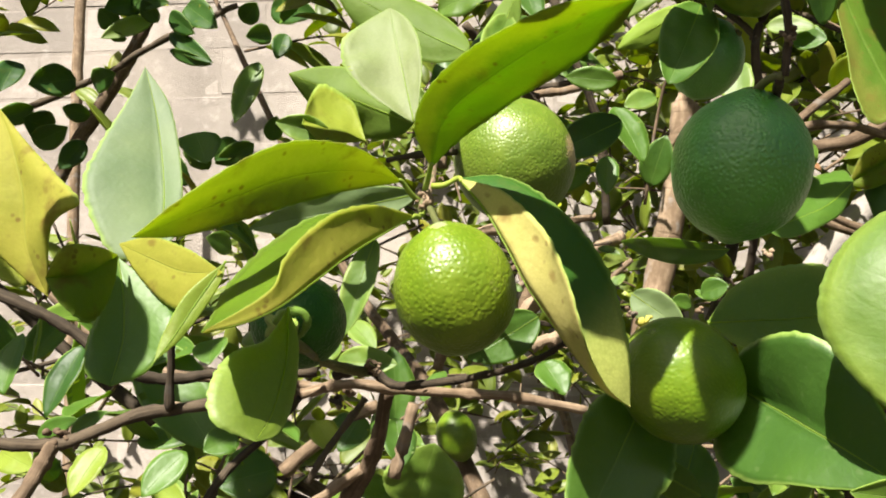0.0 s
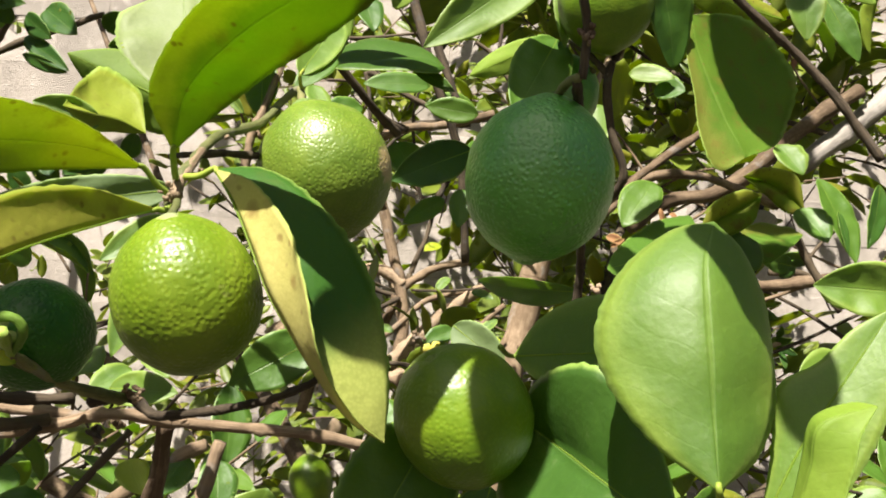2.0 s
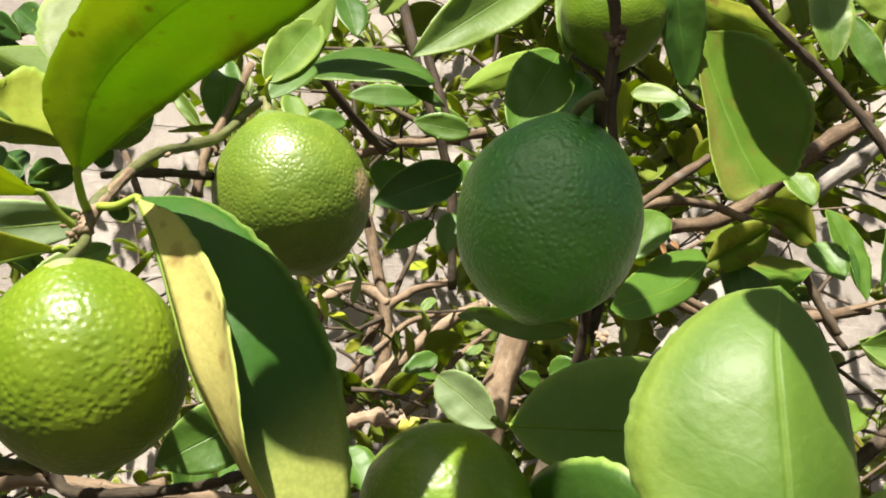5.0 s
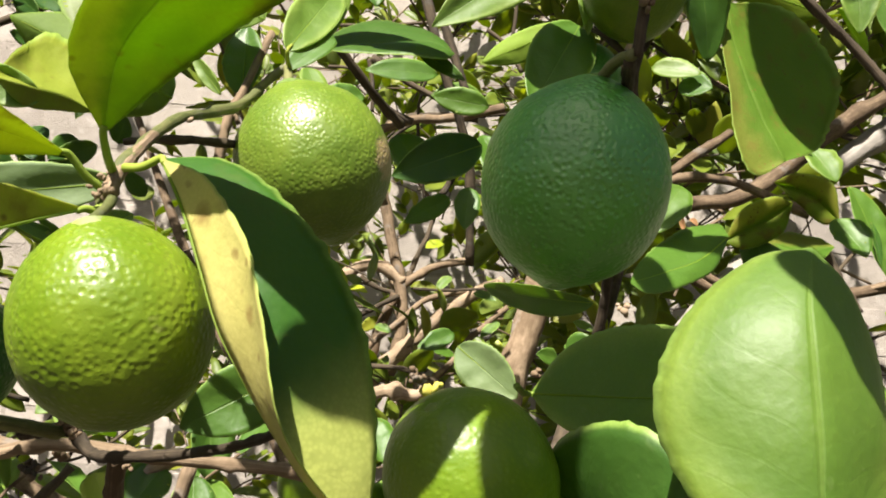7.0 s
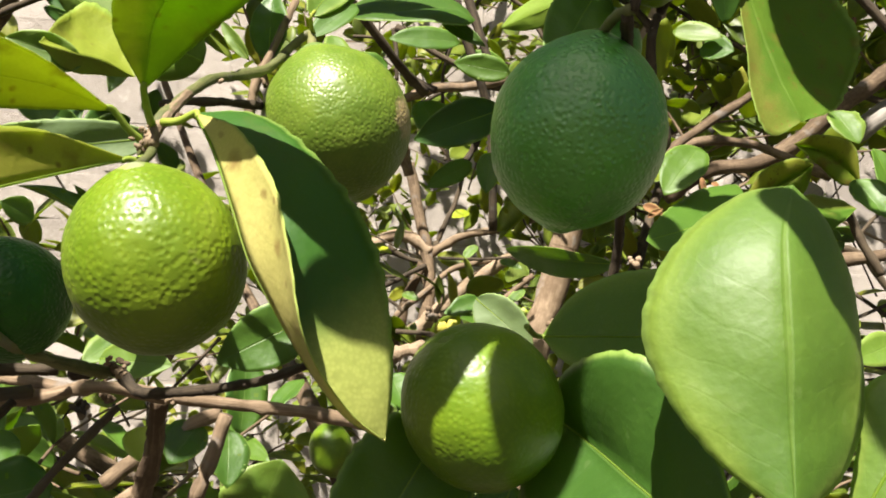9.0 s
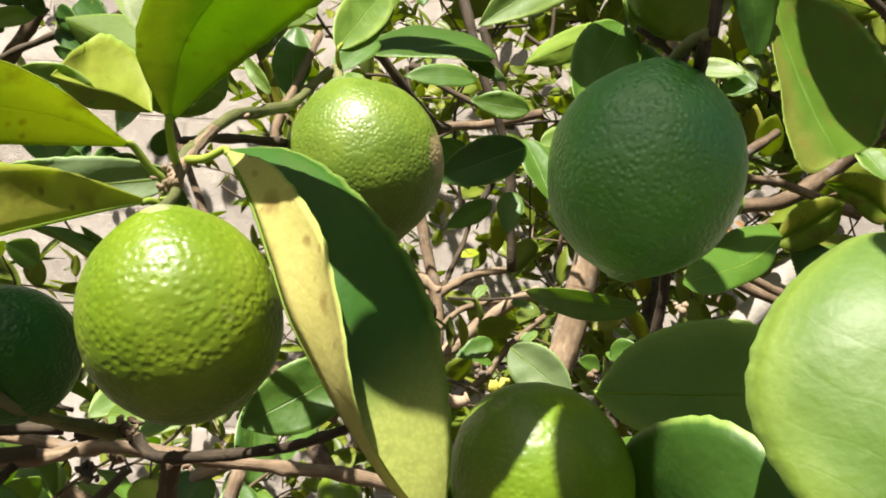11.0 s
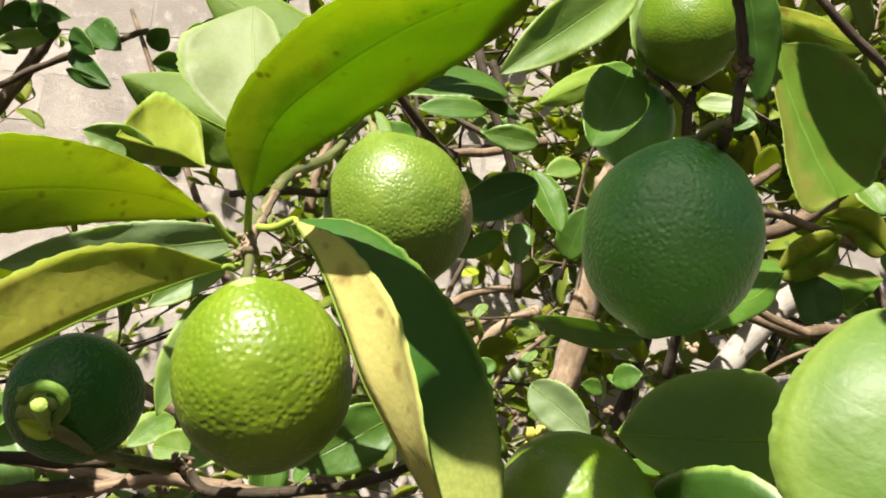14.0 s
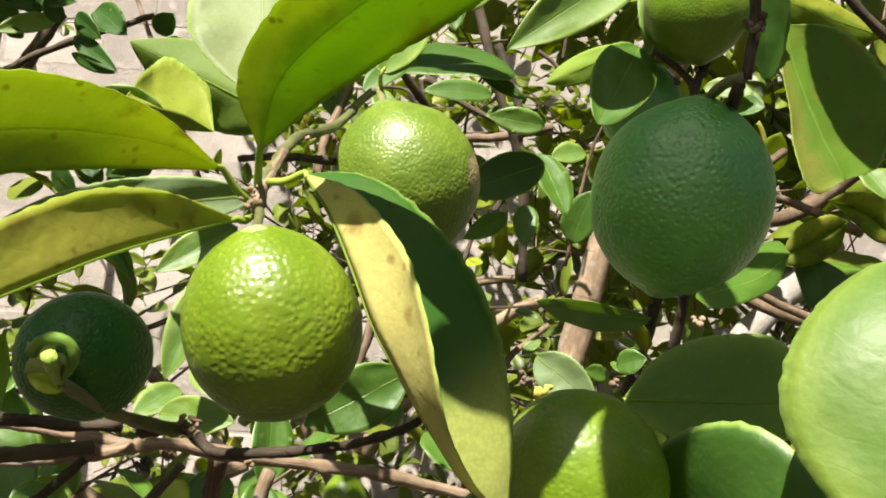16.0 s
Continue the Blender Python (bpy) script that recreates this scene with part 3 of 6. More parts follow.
# ---- ground and wall ----
def ground_sheet():
    n = 48
    xs = [math.copysign(abs(i / (n / 2) - 1) ** 3 * 400, i / (n / 2) - 1) for i in range(n + 1)]
    verts = [(x, y + 1.0, 0.03 * noise.noise((x * 0.8, y * 0.8, 0)) if abs(x) + abs(y) < 30 else 0.0) for y in xs for x in xs]
    faces = [(j * (n + 1) + i, j * (n + 1) + i + 1, (j + 1) * (n + 1) + i + 1, (j + 1) * (n + 1) + i) for j in range(n) for i in range(n)]
    ob = mesh_object("ground", verts, faces, [SOIL])
    return tagged(ob, "dark dry bare soil under the lime tree", "ground", kind="structure")


ground_sheet()
WALL_Y, COURSE, BLOCK_LONG = 3.20, 0.20, 0.40


def block_mesh(long, seed):
    """A rough concrete block with rounded arrises, about its middle."""
    bm = bmesh.new()
    bmesh.ops.create_cube(bm, size=1.0)
    for q in bm.verts:
        q.co = Vector((q.co.x * (long - 0.005), q.co.y * 0.137, q.co.z * (COURSE - 0.005)))
    bmesh.ops.bevel(bm, geom=bm.edges[:], offset=0.006, segments=1, affect="EDGES")
    rng = random.Random(seed)
    for q in bm.verts:
        q.co += Vector((rng.uniform(-1, 1), rng.uniform(-0.6, 0.6), rng.uniform(-1, 1))) * 0.0022
    me = bpy.data.meshes.new("block")
    bm.to_mesh(me)
    bm.free()
    me.materials.append(BLOCK)
    return me


def wall():
    """The garden wall of concrete blocks behind the tree, joints set back."""
    w, h = 9.6, 3.4
    bm = bmesh.new()
    bmesh.ops.create_cube(bm, size=1.0)
    for q in bm.verts:
        q.co = Vector((q.co.x * w, q.co.y * 0.135, q.co.z * h + h / 2))
    me = bpy.data.meshes.new("wall_north")
    bm.to_mesh(me)
    bm.free()
    me.materials.append(MORTAR)
    ob = new("wall_north", me)
    put(ob, Vector((0.2, WALL_Y + 0.07, 0.0)), None)
    tagged(ob, "weathered whitewashed concrete block garden wall", "wall", kind="structure")
    meshes = [block_mesh(BLOCK_LONG, k) for k in range(6)]
    rng = random.Random(4)
    for row in range(17):
        for col in range(-12, 12):
            x = (col + 0.5) * BLOCK_LONG + (0.2 if row % 2 else 0.0)
            if abs(x) > w / 2 - 0.2:
                continue
            b = new("block", rng.choice(meshes))
            b.parent = ob
            b.location = (x, rng.uniform(-0.0025, 0.0025), (row + 0.5) * COURSE)
            b.rotation_euler = (rng.uniform(-0.004, 0.004), rng.choice((0, math.pi)), rng.uniform(-0.005, 0.005))
    return ob


# ---- the lime tree ----
TREE = empty("lime_tree", (0.135, 1.060, 0.0))
tagged(TREE, "leafy citrus tree with tan trunk and tangled twigs", "tree")
lime('ripe', (-0.0179, 0.2726, 1.2610), 0.0209, (-0.202, -0.410, 0.906), 1.11, label='ripening yellow-green lime with glossy pitted peel', stem=[(-0.0276, 0.2880, 1.2908), (-0.0303, 0.2940, 1.2959)])
lime('scarred', (0.0043, 0.4116, 1.3338), 0.0313, (-0.362, -0.199, 0.904), 1.05, label='yellow-green lime with a brown scar on its side', neck=0.07, stem=[(-0.0135, 0.4250, 1.3775), (-0.0276, 0.4200, 1.3600)])
lime('dark', (0.0881, 0.3045, 1.3080), 0.0253, (0.122, -0.269, 0.920), 1.12, label='large dark green lime with bumpy peel', stem=[(0.0933, 0.2870, 1.3359), (0.0956, 0.2790, 1.3352)])
lime('mid', (0.0654, 0.3118, 1.2280), 0.0229, (-0.546, -0.446, 0.826), 1.09, button=0.1, neck=0.03, label='green lime with yellow calyx, half in leaf shade')
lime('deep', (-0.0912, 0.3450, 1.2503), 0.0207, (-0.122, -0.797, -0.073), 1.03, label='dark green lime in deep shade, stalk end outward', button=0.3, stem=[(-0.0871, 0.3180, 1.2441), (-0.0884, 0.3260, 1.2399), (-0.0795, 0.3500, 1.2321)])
lime('dark', (0.1612, 0.6400, 1.4604), 0.0291, (0.313, 0.017, 0.976), 1.12, label='dark green lime half hidden behind a leaf', stem=[(0.1826, 0.6200, 1.4734)])
lime('mid', (0.1823, 0.5860, 1.5137), 0.0351, (-0.174, -0.175, 0.969), 1.05, label='green lime high among the leaves')
lime('mid', (-0.0819, 1.2900, 1.0691), 0.0324, (-0.279, -0.110, 0.954), 1.25, fine=False, label='small unripe lime with dark green stripes')
lime('dark', (-0.0624, 1.5000, 1.5310), 0.0222, (-0.062, -0.172, 0.983), 1.05, fine=False, label='tiny dark lime far back in the tree')
lime('dark', (-0.0365, 1.5000, 1.1945), 0.0242, (-0.062, -0.172, 0.983), 1.05, fine=False, label='tiny dark lime far back in the tree')
draped_leaf('mature', [(-0.0311, 0.6400, 1.4731), (-0.0072, 0.6500, 1.4817), (0.0190, 0.6550, 1.4877), (0.0437, 0.6550, 1.4917), (0.0585, 0.6500, 1.4875), (0.0690, 0.6450, 1.4795)], [(-0.0187, 0.6900, 1.5103), (0.0085, 0.7000, 1.5265), (0.0382, 0.6950, 1.5204), (0.0586, 0.6700, 1.5008)], [(-0.0102, 0.6250, 1.4663), (0.0212, 0.6200, 1.4659), (0.0447, 0.6200, 1.4663), (0.0615, 0.6300, 1.4690)], True, bow=0.06, rib_shows=False, label='dark leaf with a grey sheen, folded along its rib')
draped_leaf('green', [(0.2542, 0.6000, 1.3526), (0.2277, 0.5800, 1.3328), (0.2010, 0.5650, 1.3212), (0.1752, 0.5500, 1.3115)], [(0.2554, 0.6250, 1.3665), (0.2326, 0.6150, 1.3594), (0.2052, 0.5900, 1.3435), (0.1834, 0.5650, 1.3242)], [(0.2399, 0.5850, 1.3291), (0.2205, 0.5700, 1.3173), (0.1979, 0.5550, 1.3079), (0.1845, 0.5500, 1.3061)], True, bow=0.06, label='green leaf dappled with shade')
draped_leaf('mature', [(0.3395, 0.7500, 1.3812), (0.3419, 0.7400, 1.3607), (0.3444, 0.7350, 1.3351)], [(0.3519, 0.7400, 1.3739), (0.3617, 0.7300, 1.3618), (0.3605, 0.7300, 1.3437)], [(0.3276, 0.7550, 1.3762), (0.3273, 0.7450, 1.3564), (0.3330, 0.7400, 1.3362)], True, bow=0.08, rib_shows=False)
draped_leaf('mature', [(0.3726, 0.8000, 1.3895), (0.3907, 0.7800, 1.3776), (0.4313, 0.7900, 1.3858)], [(0.3949, 0.8100, 1.3989), (0.4253, 0.8100, 1.3978)], [(0.3703, 0.7600, 1.3559), (0.3789, 0.7550, 1.3500), (0.4064, 0.7700, 1.3673)], False, bow=0.05, rib_shows=False)
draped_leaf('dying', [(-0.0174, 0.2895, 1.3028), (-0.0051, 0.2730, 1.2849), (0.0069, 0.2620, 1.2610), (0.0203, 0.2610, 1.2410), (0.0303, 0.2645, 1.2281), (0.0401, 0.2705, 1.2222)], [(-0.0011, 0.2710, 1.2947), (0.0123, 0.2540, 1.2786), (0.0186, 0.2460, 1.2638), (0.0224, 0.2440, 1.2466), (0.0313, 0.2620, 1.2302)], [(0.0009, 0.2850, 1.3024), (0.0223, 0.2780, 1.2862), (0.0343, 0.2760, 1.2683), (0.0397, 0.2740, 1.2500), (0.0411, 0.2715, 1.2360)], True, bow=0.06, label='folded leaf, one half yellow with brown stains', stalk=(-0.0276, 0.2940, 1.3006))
draped_leaf('thin', [(-0.0264, 0.2750, 1.3037), (-0.0198, 0.2620, 1.3190), (0.0001, 0.2400, 1.3282), (0.0193, 0.2300, 1.3360), (0.0388, 0.2280, 1.3443)], [(-0.0307, 0.2620, 1.3163), (-0.0215, 0.2480, 1.3283), (-0.0006, 0.2220, 1.3340), (0.0210, 0.2130, 1.3375)], [(-0.0137, 0.2710, 1.3146), (0.0010, 0.2590, 1.3214), (0.0192, 0.2460, 1.3291), (0.0335, 0.2380, 1.3381)], False, bow=0.03, rib_shows=False, label='yellowing leaf underside speckled brown', stalk=(-0.0303, 0.2940, 1.2996))
draped_leaf('tired', [(-0.0378, 0.2860, 1.3010), (-0.0490, 0.2650, 1.3014), (-0.0662, 0.2420, 1.2955), (-0.0838, 0.2220, 1.2838), (-0.1036, 0.2120, 1.2734)], [(-0.0465, 0.2560, 1.3062), (-0.0607, 0.2340, 1.3050), (-0.0754, 0.2160, 1.2952), (-0.0892, 0.2070, 1.2820)], [(-0.0503, 0.2720, 1.2966), (-0.0643, 0.2490, 1.2887), (-0.0785, 0.2310, 1.2803), (-0.0936, 0.2220, 1.2749)], False, bow=0.03, rib_shows=False, label='long yellow-green leaf with brown specks', stalk=(-0.0318, 0.2940, 1.2947))
draped_leaf('spent', [(-0.0333, 0.2880, 1.2886), (-0.0456, 0.2580, 1.2759), (-0.0537, 0.2360, 1.2653), (-0.0609, 0.2190, 1.2556), (-0.0688, 0.2090, 1.2501), (-0.0788, 0.2010, 1.2472)], [(-0.0437, 0.2630, 1.2892), (-0.0526, 0.2460, 1.2850), (-0.0587, 0.2310, 1.2767), (-0.0630, 0.2200, 1.2678), (-0.0651, 0.2140, 1.2585)], [(-0.0503, 0.2840, 1.2909), (-0.0657, 0.2700, 1.2865), (-0.0792, 0.2560, 1.2760), (-0.0855, 0.2400, 1.2622), (-0.0843, 0.2220, 1.2517)], True, bow=0.06, label='folded yellow-green leaf with a brown blotch', stalk=(-0.0305, 0.2920, 1.2907))
draped_leaf('fresh', [(0.1220, 0.2374, 1.2161), (0.1217, 0.2390, 1.2342), (0.1212, 0.2400, 1.2537), (0.1227, 0.2460, 1.2731), (0.1312, 0.2610, 1.2876)], [(0.1369, 0.2490, 1.2234), (0.1456, 0.2560, 1.2395), (0.1468, 0.2610, 1.2580), (0.1426, 0.2650, 1.2774)], [(0.1083, 0.2440, 1.2259), (0.0983, 0.2510, 1.2402), (0.0954, 0.2555, 1.2536), (0.1016, 0.2580, 1.2701), (0.1182, 0.2620, 1.2842)], True, bow=0.07, rib_shows=False, teeth=0.011, label='big glossy bright green leaf with pale midrib', stalk=(0.1312, 0.2550, 1.2041))
draped_leaf('fresh', [(0.0898, 0.3710, 1.2495), (0.1041, 0.3520, 1.2504), (0.1173, 0.3360, 1.2513), (0.1337, 0.3120, 1.2537)], [(0.1006, 0.3630, 1.2662), (0.1148, 0.3536, 1.2730), (0.1296, 0.3340, 1.2723)], [(0.0961, 0.3540, 1.2410), (0.1085, 0.3380, 1.2366), (0.1225, 0.3220, 1.2395)], True, bow=0.05, teeth=0.011, label='dark green leaf in shade with fine midrib', stalk=(0.0813, 0.3450, 1.2523))
draped_leaf('green', [(0.0856, 0.3250, 1.2267), (0.0951, 0.3180, 1.2209), (0.1031, 0.2940, 1.2140), (0.1109, 0.2720, 1.2073), (0.1183, 0.2520, 1.2000)], [(0.0897, 0.3130, 1.2404), (0.0991, 0.2900, 1.2466), (0.1090, 0.2770, 1.2406), (0.1168, 0.2640, 1.2235)], [(0.0773, 0.3150, 1.2031), (0.0822, 0.2980, 1.1942), (0.0959, 0.2760, 1.1961), (0.1097, 0.2620, 1.1981)], True, bow=0.05, teeth=0.011, label='wide deep green leaf crossed by a band of sun')
draped_leaf('mature', [(0.2545, 0.6100, 1.5196), (0.2579, 0.6050, 1.4875), (0.2671, 0.6030, 1.4568), (0.2797, 0.6000, 1.4267), (0.2904, 0.5980, 1.4053)], [(0.2474, 0.6000, 1.4846), (0.2511, 0.5950, 1.4468), (0.2569, 0.5920, 1.4071), (0.2701, 0.5940, 1.3932)], [(0.3069, 0.6300, 1.5303), (0.3424, 0.6350, 1.4957), (0.3406, 0.6250, 1.4574), (0.3211, 0.6100, 1.4213)], False, bow=0.05, label='large mottled leaf with brown spots')
draped_leaf('lemon', [(-0.0664, 0.3700, 1.3357), (-0.0751, 0.3620, 1.3385), (-0.0834, 0.3540, 1.3382), (-0.0917, 0.3480, 1.3390)], [(-0.0765, 0.3840, 1.3598), (-0.0900, 0.3780, 1.3673), (-0.0927, 0.3640, 1.3550)], [(-0.0763, 0.3660, 1.3343), (-0.0854, 0.3570, 1.3328)], True, bow=-0.1, rib_shows=False, label='yellow-green leaf curled towards the sun')
draped_leaf('waxy', [(-0.1321, 0.2950, 1.2782), (-0.1405, 0.3150, 1.3058), (-0.1511, 0.3300, 1.3371), (-0.1628, 0.3410, 1.3655)], [(-0.1271, 0.3000, 1.2874), (-0.1347, 0.3180, 1.3134), (-0.1472, 0.3340, 1.3444)], [(-0.1475, 0.2880, 1.2751), (-0.1650, 0.2960, 1.3018), (-0.1672, 0.3100, 1.3213), (-0.1640, 0.3300, 1.3488)], True, bow=0.05, label='broad pale leaf shining in the sun')
draped_leaf('spent', [(-0.1496, 0.2500, 1.2584), (-0.1571, 0.2500, 1.2742), (-0.1609, 0.2520, 1.2934), (-0.1683, 0.2560, 1.3108), (-0.1775, 0.2620, 1.3249)], [(-0.1451, 0.2430, 1.2804), (-0.1332, 0.2400, 1.2871), (-0.1465, 0.2460, 1.2982), (-0.1631, 0.2550, 1.3115)], [(-0.1607, 0.2500, 1.2668), (-0.1730, 0.2500, 1.2781), (-0.1818, 0.2520, 1.2976), (-0.1826, 0.2580, 1.3165)], False, bow=-0.08, rib_shows=False, label='yellow-green leaf folded along its midrib')
draped_leaf('thin', [(-0.1316, 0.2600, 1.2726), (-0.1325, 0.2410, 1.2652), (-0.1400, 0.2320, 1.2635)], [(-0.1297, 0.2420, 1.2740), (-0.1339, 0.2300, 1.2725)], [(-0.1283, 0.2500, 1.2592), (-0.1284, 0.2380, 1.2501), (-0.1340, 0.2310, 1.2552)], False, bow=-0.12, rib_shows=False)
draped_leaf('green', [(-0.1356, 0.2680, 1.2727), (-0.1301, 0.2620, 1.2597), (-0.1271, 0.2570, 1.2445), (-0.1284, 0.2520, 1.2293)], [(-0.1158, 0.2620, 1.2596), (-0.1087, 0.2560, 1.2501), (-0.1150, 0.2500, 1.2348)], [(-0.1345, 0.2590, 1.2596), (-0.1367, 0.2520, 1.2446), (-0.1351, 0.2490, 1.2335)], True, bow=0.05)
draped_leaf('spent', [(-0.1360, 0.2700, 1.2775), (-0.1196, 0.2630, 1.2709), (-0.1061, 0.2570, 1.2665), (-0.0912, 0.2500, 1.2660)], [(-0.1223, 0.2660, 1.2793), (-0.1058, 0.2580, 1.2742)], [(-0.1234, 0.2630, 1.2635), (-0.1064, 0.2540, 1.2541)], False, bow=-0.05, rib_shows=False)
draped_leaf('lemon', [(-0.0909, 0.2520, 1.2698), (-0.0989, 0.2470, 1.2555), (-0.1043, 0.2430, 1.2448), (-0.1087, 0.2400, 1.2376)], [(-0.0922, 0.2500, 1.2618), (-0.1006, 0.2450, 1.2465)], [(-0.1014, 0.2460, 1.2590), (-0.1076, 0.2430, 1.2457)], True, bow=0.05)
draped_leaf('fresh', [(-0.0709, 0.2550, 1.2546), (-0.0669, 0.2390, 1.2381), (-0.0669, 0.2260, 1.2244), (-0.0685, 0.2160, 1.2176)], [(-0.0661, 0.2500, 1.2447), (-0.0639, 0.2400, 1.2296), (-0.0641, 0.2250, 1.2190)], [(-0.0745, 0.2430, 1.2448), (-0.0807, 0.2280, 1.2406), (-0.0820, 0.2160, 1.2323), (-0.0785, 0.2110, 1.2233)], True, bow=0.06, label='bright leaf with a rolled edge and a cast shadow')
draped_leaf('fresh', [(0.1427, 0.2620, 1.2019), (0.1523, 0.2580, 1.2244), (0.1642, 0.2560, 1.2429), (0.1792, 0.2550, 1.2646)], [(0.1473, 0.2630, 1.2261), (0.1492, 0.2630, 1.2416), (0.1590, 0.2590, 1.2488), (0.1684, 0.2570, 1.2583)], [(0.1563, 0.2520, 1.2093), (0.1701, 0.2500, 1.2286), (0.1770, 0.2500, 1.2492)], True, bow=0.05, teeth=0.011, label='bright green leaf half in shade')
draped_leaf('fresh', [(0.1386, 0.2350, 1.2075), (0.1421, 0.2320, 1.2232), (0.1439, 0.2300, 1.2333), (0.1569, 0.2280, 1.2381)], [(0.1446, 0.2280, 1.2097), (0.1492, 0.2260, 1.2229), (0.1515, 0.2260, 1.2312)], [(0.1391, 0.2380, 1.2103), (0.1421, 0.2360, 1.2240), (0.1440, 0.2340, 1.2345), (0.1524, 0.2320, 1.2385)], True, bow=0.04, teeth=0.011, label='bright leaf with a curled edge')
draped_leaf('thin', [(0.3502, 0.7400, 1.4286), (0.3771, 0.7350, 1.4202), (0.4021, 0.7300, 1.3958)], [(0.3632, 0.7250, 1.4338), (0.3917, 0.7220, 1.4265)], [(0.3675, 0.7350, 1.4115), (0.3858, 0.7300, 1.3939)], False, bow=-0.2, rib_shows=False, label='curled yellow-green leaf')
draped_leaf('thin', [(0.3722, 0.7500, 1.4146), (0.3375, 0.7420, 1.3927), (0.3057, 0.7350, 1.3728)], [(0.3464, 0.7350, 1.4149), (0.3177, 0.7300, 1.3990)], [(0.3587, 0.7420, 1.3855), (0.3252, 0.7350, 1.3684)], False, bow=-0.2, rib_shows=False, label='curled yellow-green leaf')
leaf('waxy', (-0.0364, 0.3150, 1.3009), (-0.0996, 0.3000, 1.2860), (0.260, -0.955, -0.141), 0.0167, 15.0, label='pale green leaf behind the speckled ones')
leaf('fresh', (0.2660, 0.3800, 1.2836), (0.2227, 0.3800, 1.2855), (-0.003, -0.998, -0.065), 0.0273, 25.0)
leaf('green', (0.0578, 0.3350, 1.2247), (0.0251, 0.3100, 1.1680), (0.241, -0.932, 0.272), 0.0420, 15.0)
leaf('green', (0.0808, 0.3600, 1.1987), (0.0658, 0.3500, 1.1582), (0.154, -0.971, 0.183), 0.0289, 15.0)
leaf('fresh', (0.1407, 0.2600, 1.1952), (0.1006, 0.2500, 1.1999), (0.219, -0.959, -0.179), 0.0183, 15.0)
leaf('green', (0.0778, 0.3400, 1.1794), (0.0546, 0.3400, 1.1927), (-0.064, 0.992, -0.112), 0.0150, 10.0)
leaf('green', (-0.0186, 0.4000, 1.3878), (-0.0944, 0.4200, 1.4353), (0.125, 0.970, -0.209), 0.0332, 10.0)
leaf('waxy', (-0.0393, 0.3350, 1.3356), (-0.0546, 0.3650, 1.3989), (-0.119, -0.908, 0.401), 0.0374, 15.0, shape=0.55, blunt=0.72, label='grey-green leaf with a bitten edge', skew=0.42)
leaf('green', (-0.0448, 0.3800, 1.3465), (-0.1085, 0.3850, 1.3746), (0.123, 0.987, 0.102), 0.0364, 25.0)
leaf('fresh', (-0.0814, 0.3600, 1.3361), (-0.1046, 0.3500, 1.3410), (0.361, -0.918, -0.164), 0.0143, 20.0)
leaf('fresh', (-0.0102, 0.4100, 1.3798), (0.0028, 0.4600, 1.4320), (0.380, -0.714, 0.588), 0.0215, 15.0, stalk=(-0.0101, 0.4200, 1.3761))
leaf('green', (-0.0106, 0.4200, 1.3836), (0.0086, 0.4700, 1.4526), (-0.267, 0.814, -0.516), 0.0209, 15.0)
leaf('green', (-0.0307, 0.4300, 1.3651), (-0.0339, 0.4400, 1.4017), (-0.144, -0.958, 0.249), 0.0186, 15.0)
leaf('fresh', (-0.0377, 0.4200, 1.3625), (-0.0512, 0.4200, 1.3790), (-0.202, -0.965, -0.165), 0.0066, 15.0)
leaf('mature', (0.0903, 0.6200, 1.4064), (0.0314, 0.6000, 1.3755), (0.327, -0.945, -0.010), 0.0319, 10.0)
leaf('green', (0.1062, 0.7500, 1.4772), (0.0570, 0.7500, 1.4830), (-0.023, -0.980, -0.196), 0.0243, 10.0, fine=False)
leaf('green', (0.0760, 0.7200, 1.3895), (0.0405, 0.7000, 1.3629), (0.409, -0.903, 0.134), 0.0186, 10.0, fine=False)
leaf('green', (0.0913, 0.7200, 1.3990), (0.0876, 0.7000, 1.3611), (-0.021, -0.883, 0.468), 0.0213, 10.0, fine=False)
leaf('fresh', (0.1313, 0.5200, 1.5091), (0.0492, 0.4900, 1.4308), (0.335, -0.942, 0.010), 0.0362, 20.0, label='sunlit leaf with a pale underside')
leaf('fresh', (0.1495, 0.6200, 1.4986), (0.0853, 0.6000, 1.4571), (-0.297, 0.955, -0.002), 0.0234, 20.0)
leaf('green', (0.1536, 0.6200, 1.4977), (0.1145, 0.5600, 1.4171), (0.239, -0.831, 0.502), 0.0441, 6.5, blunt=0.55, label='oval dark leaf in front of a lime')
leaf('old', (0.2154, 0.5700, 1.5500), (0.2377, 0.6000, 1.4710), (0.451, -0.869, -0.203), 0.0459, 10.0, blunt=0.6)
leaf('fresh', (0.1532, 0.6000, 1.5536), (0.1556, 0.6000, 1.4824), (-0.086, -0.996, -0.003), 0.0180, 10.0)
leaf('fresh', (0.3115, 0.5500, 1.5313), (0.3136, 0.5500, 1.4764), (-0.099, -0.995, -0.004), 0.0289, 10.0)
leaf('green', (0.3545, 0.6000, 1.5368), (0.3805, 0.6000, 1.4847), (-0.145, -0.987, -0.073), 0.0208, 10.0)
leaf('fresh', (0.3273, 0.5500, 1.5470), (0.3639, 0.5500, 1.5061), (0.075, 0.995, 0.067), 0.0257, 15.0)
leaf('yellow', (0.3828, 0.7200, 1.5735), (0.2739, 0.7000, 1.5936), (-0.149, 0.975, 0.165), 0.0339, 15.0)
leaf('fresh', (0.2648, 0.4200, 1.2840), (0.2341, 0.4000, 1.2889), (0.474, -0.811, -0.343), 0.0144, 10.0)
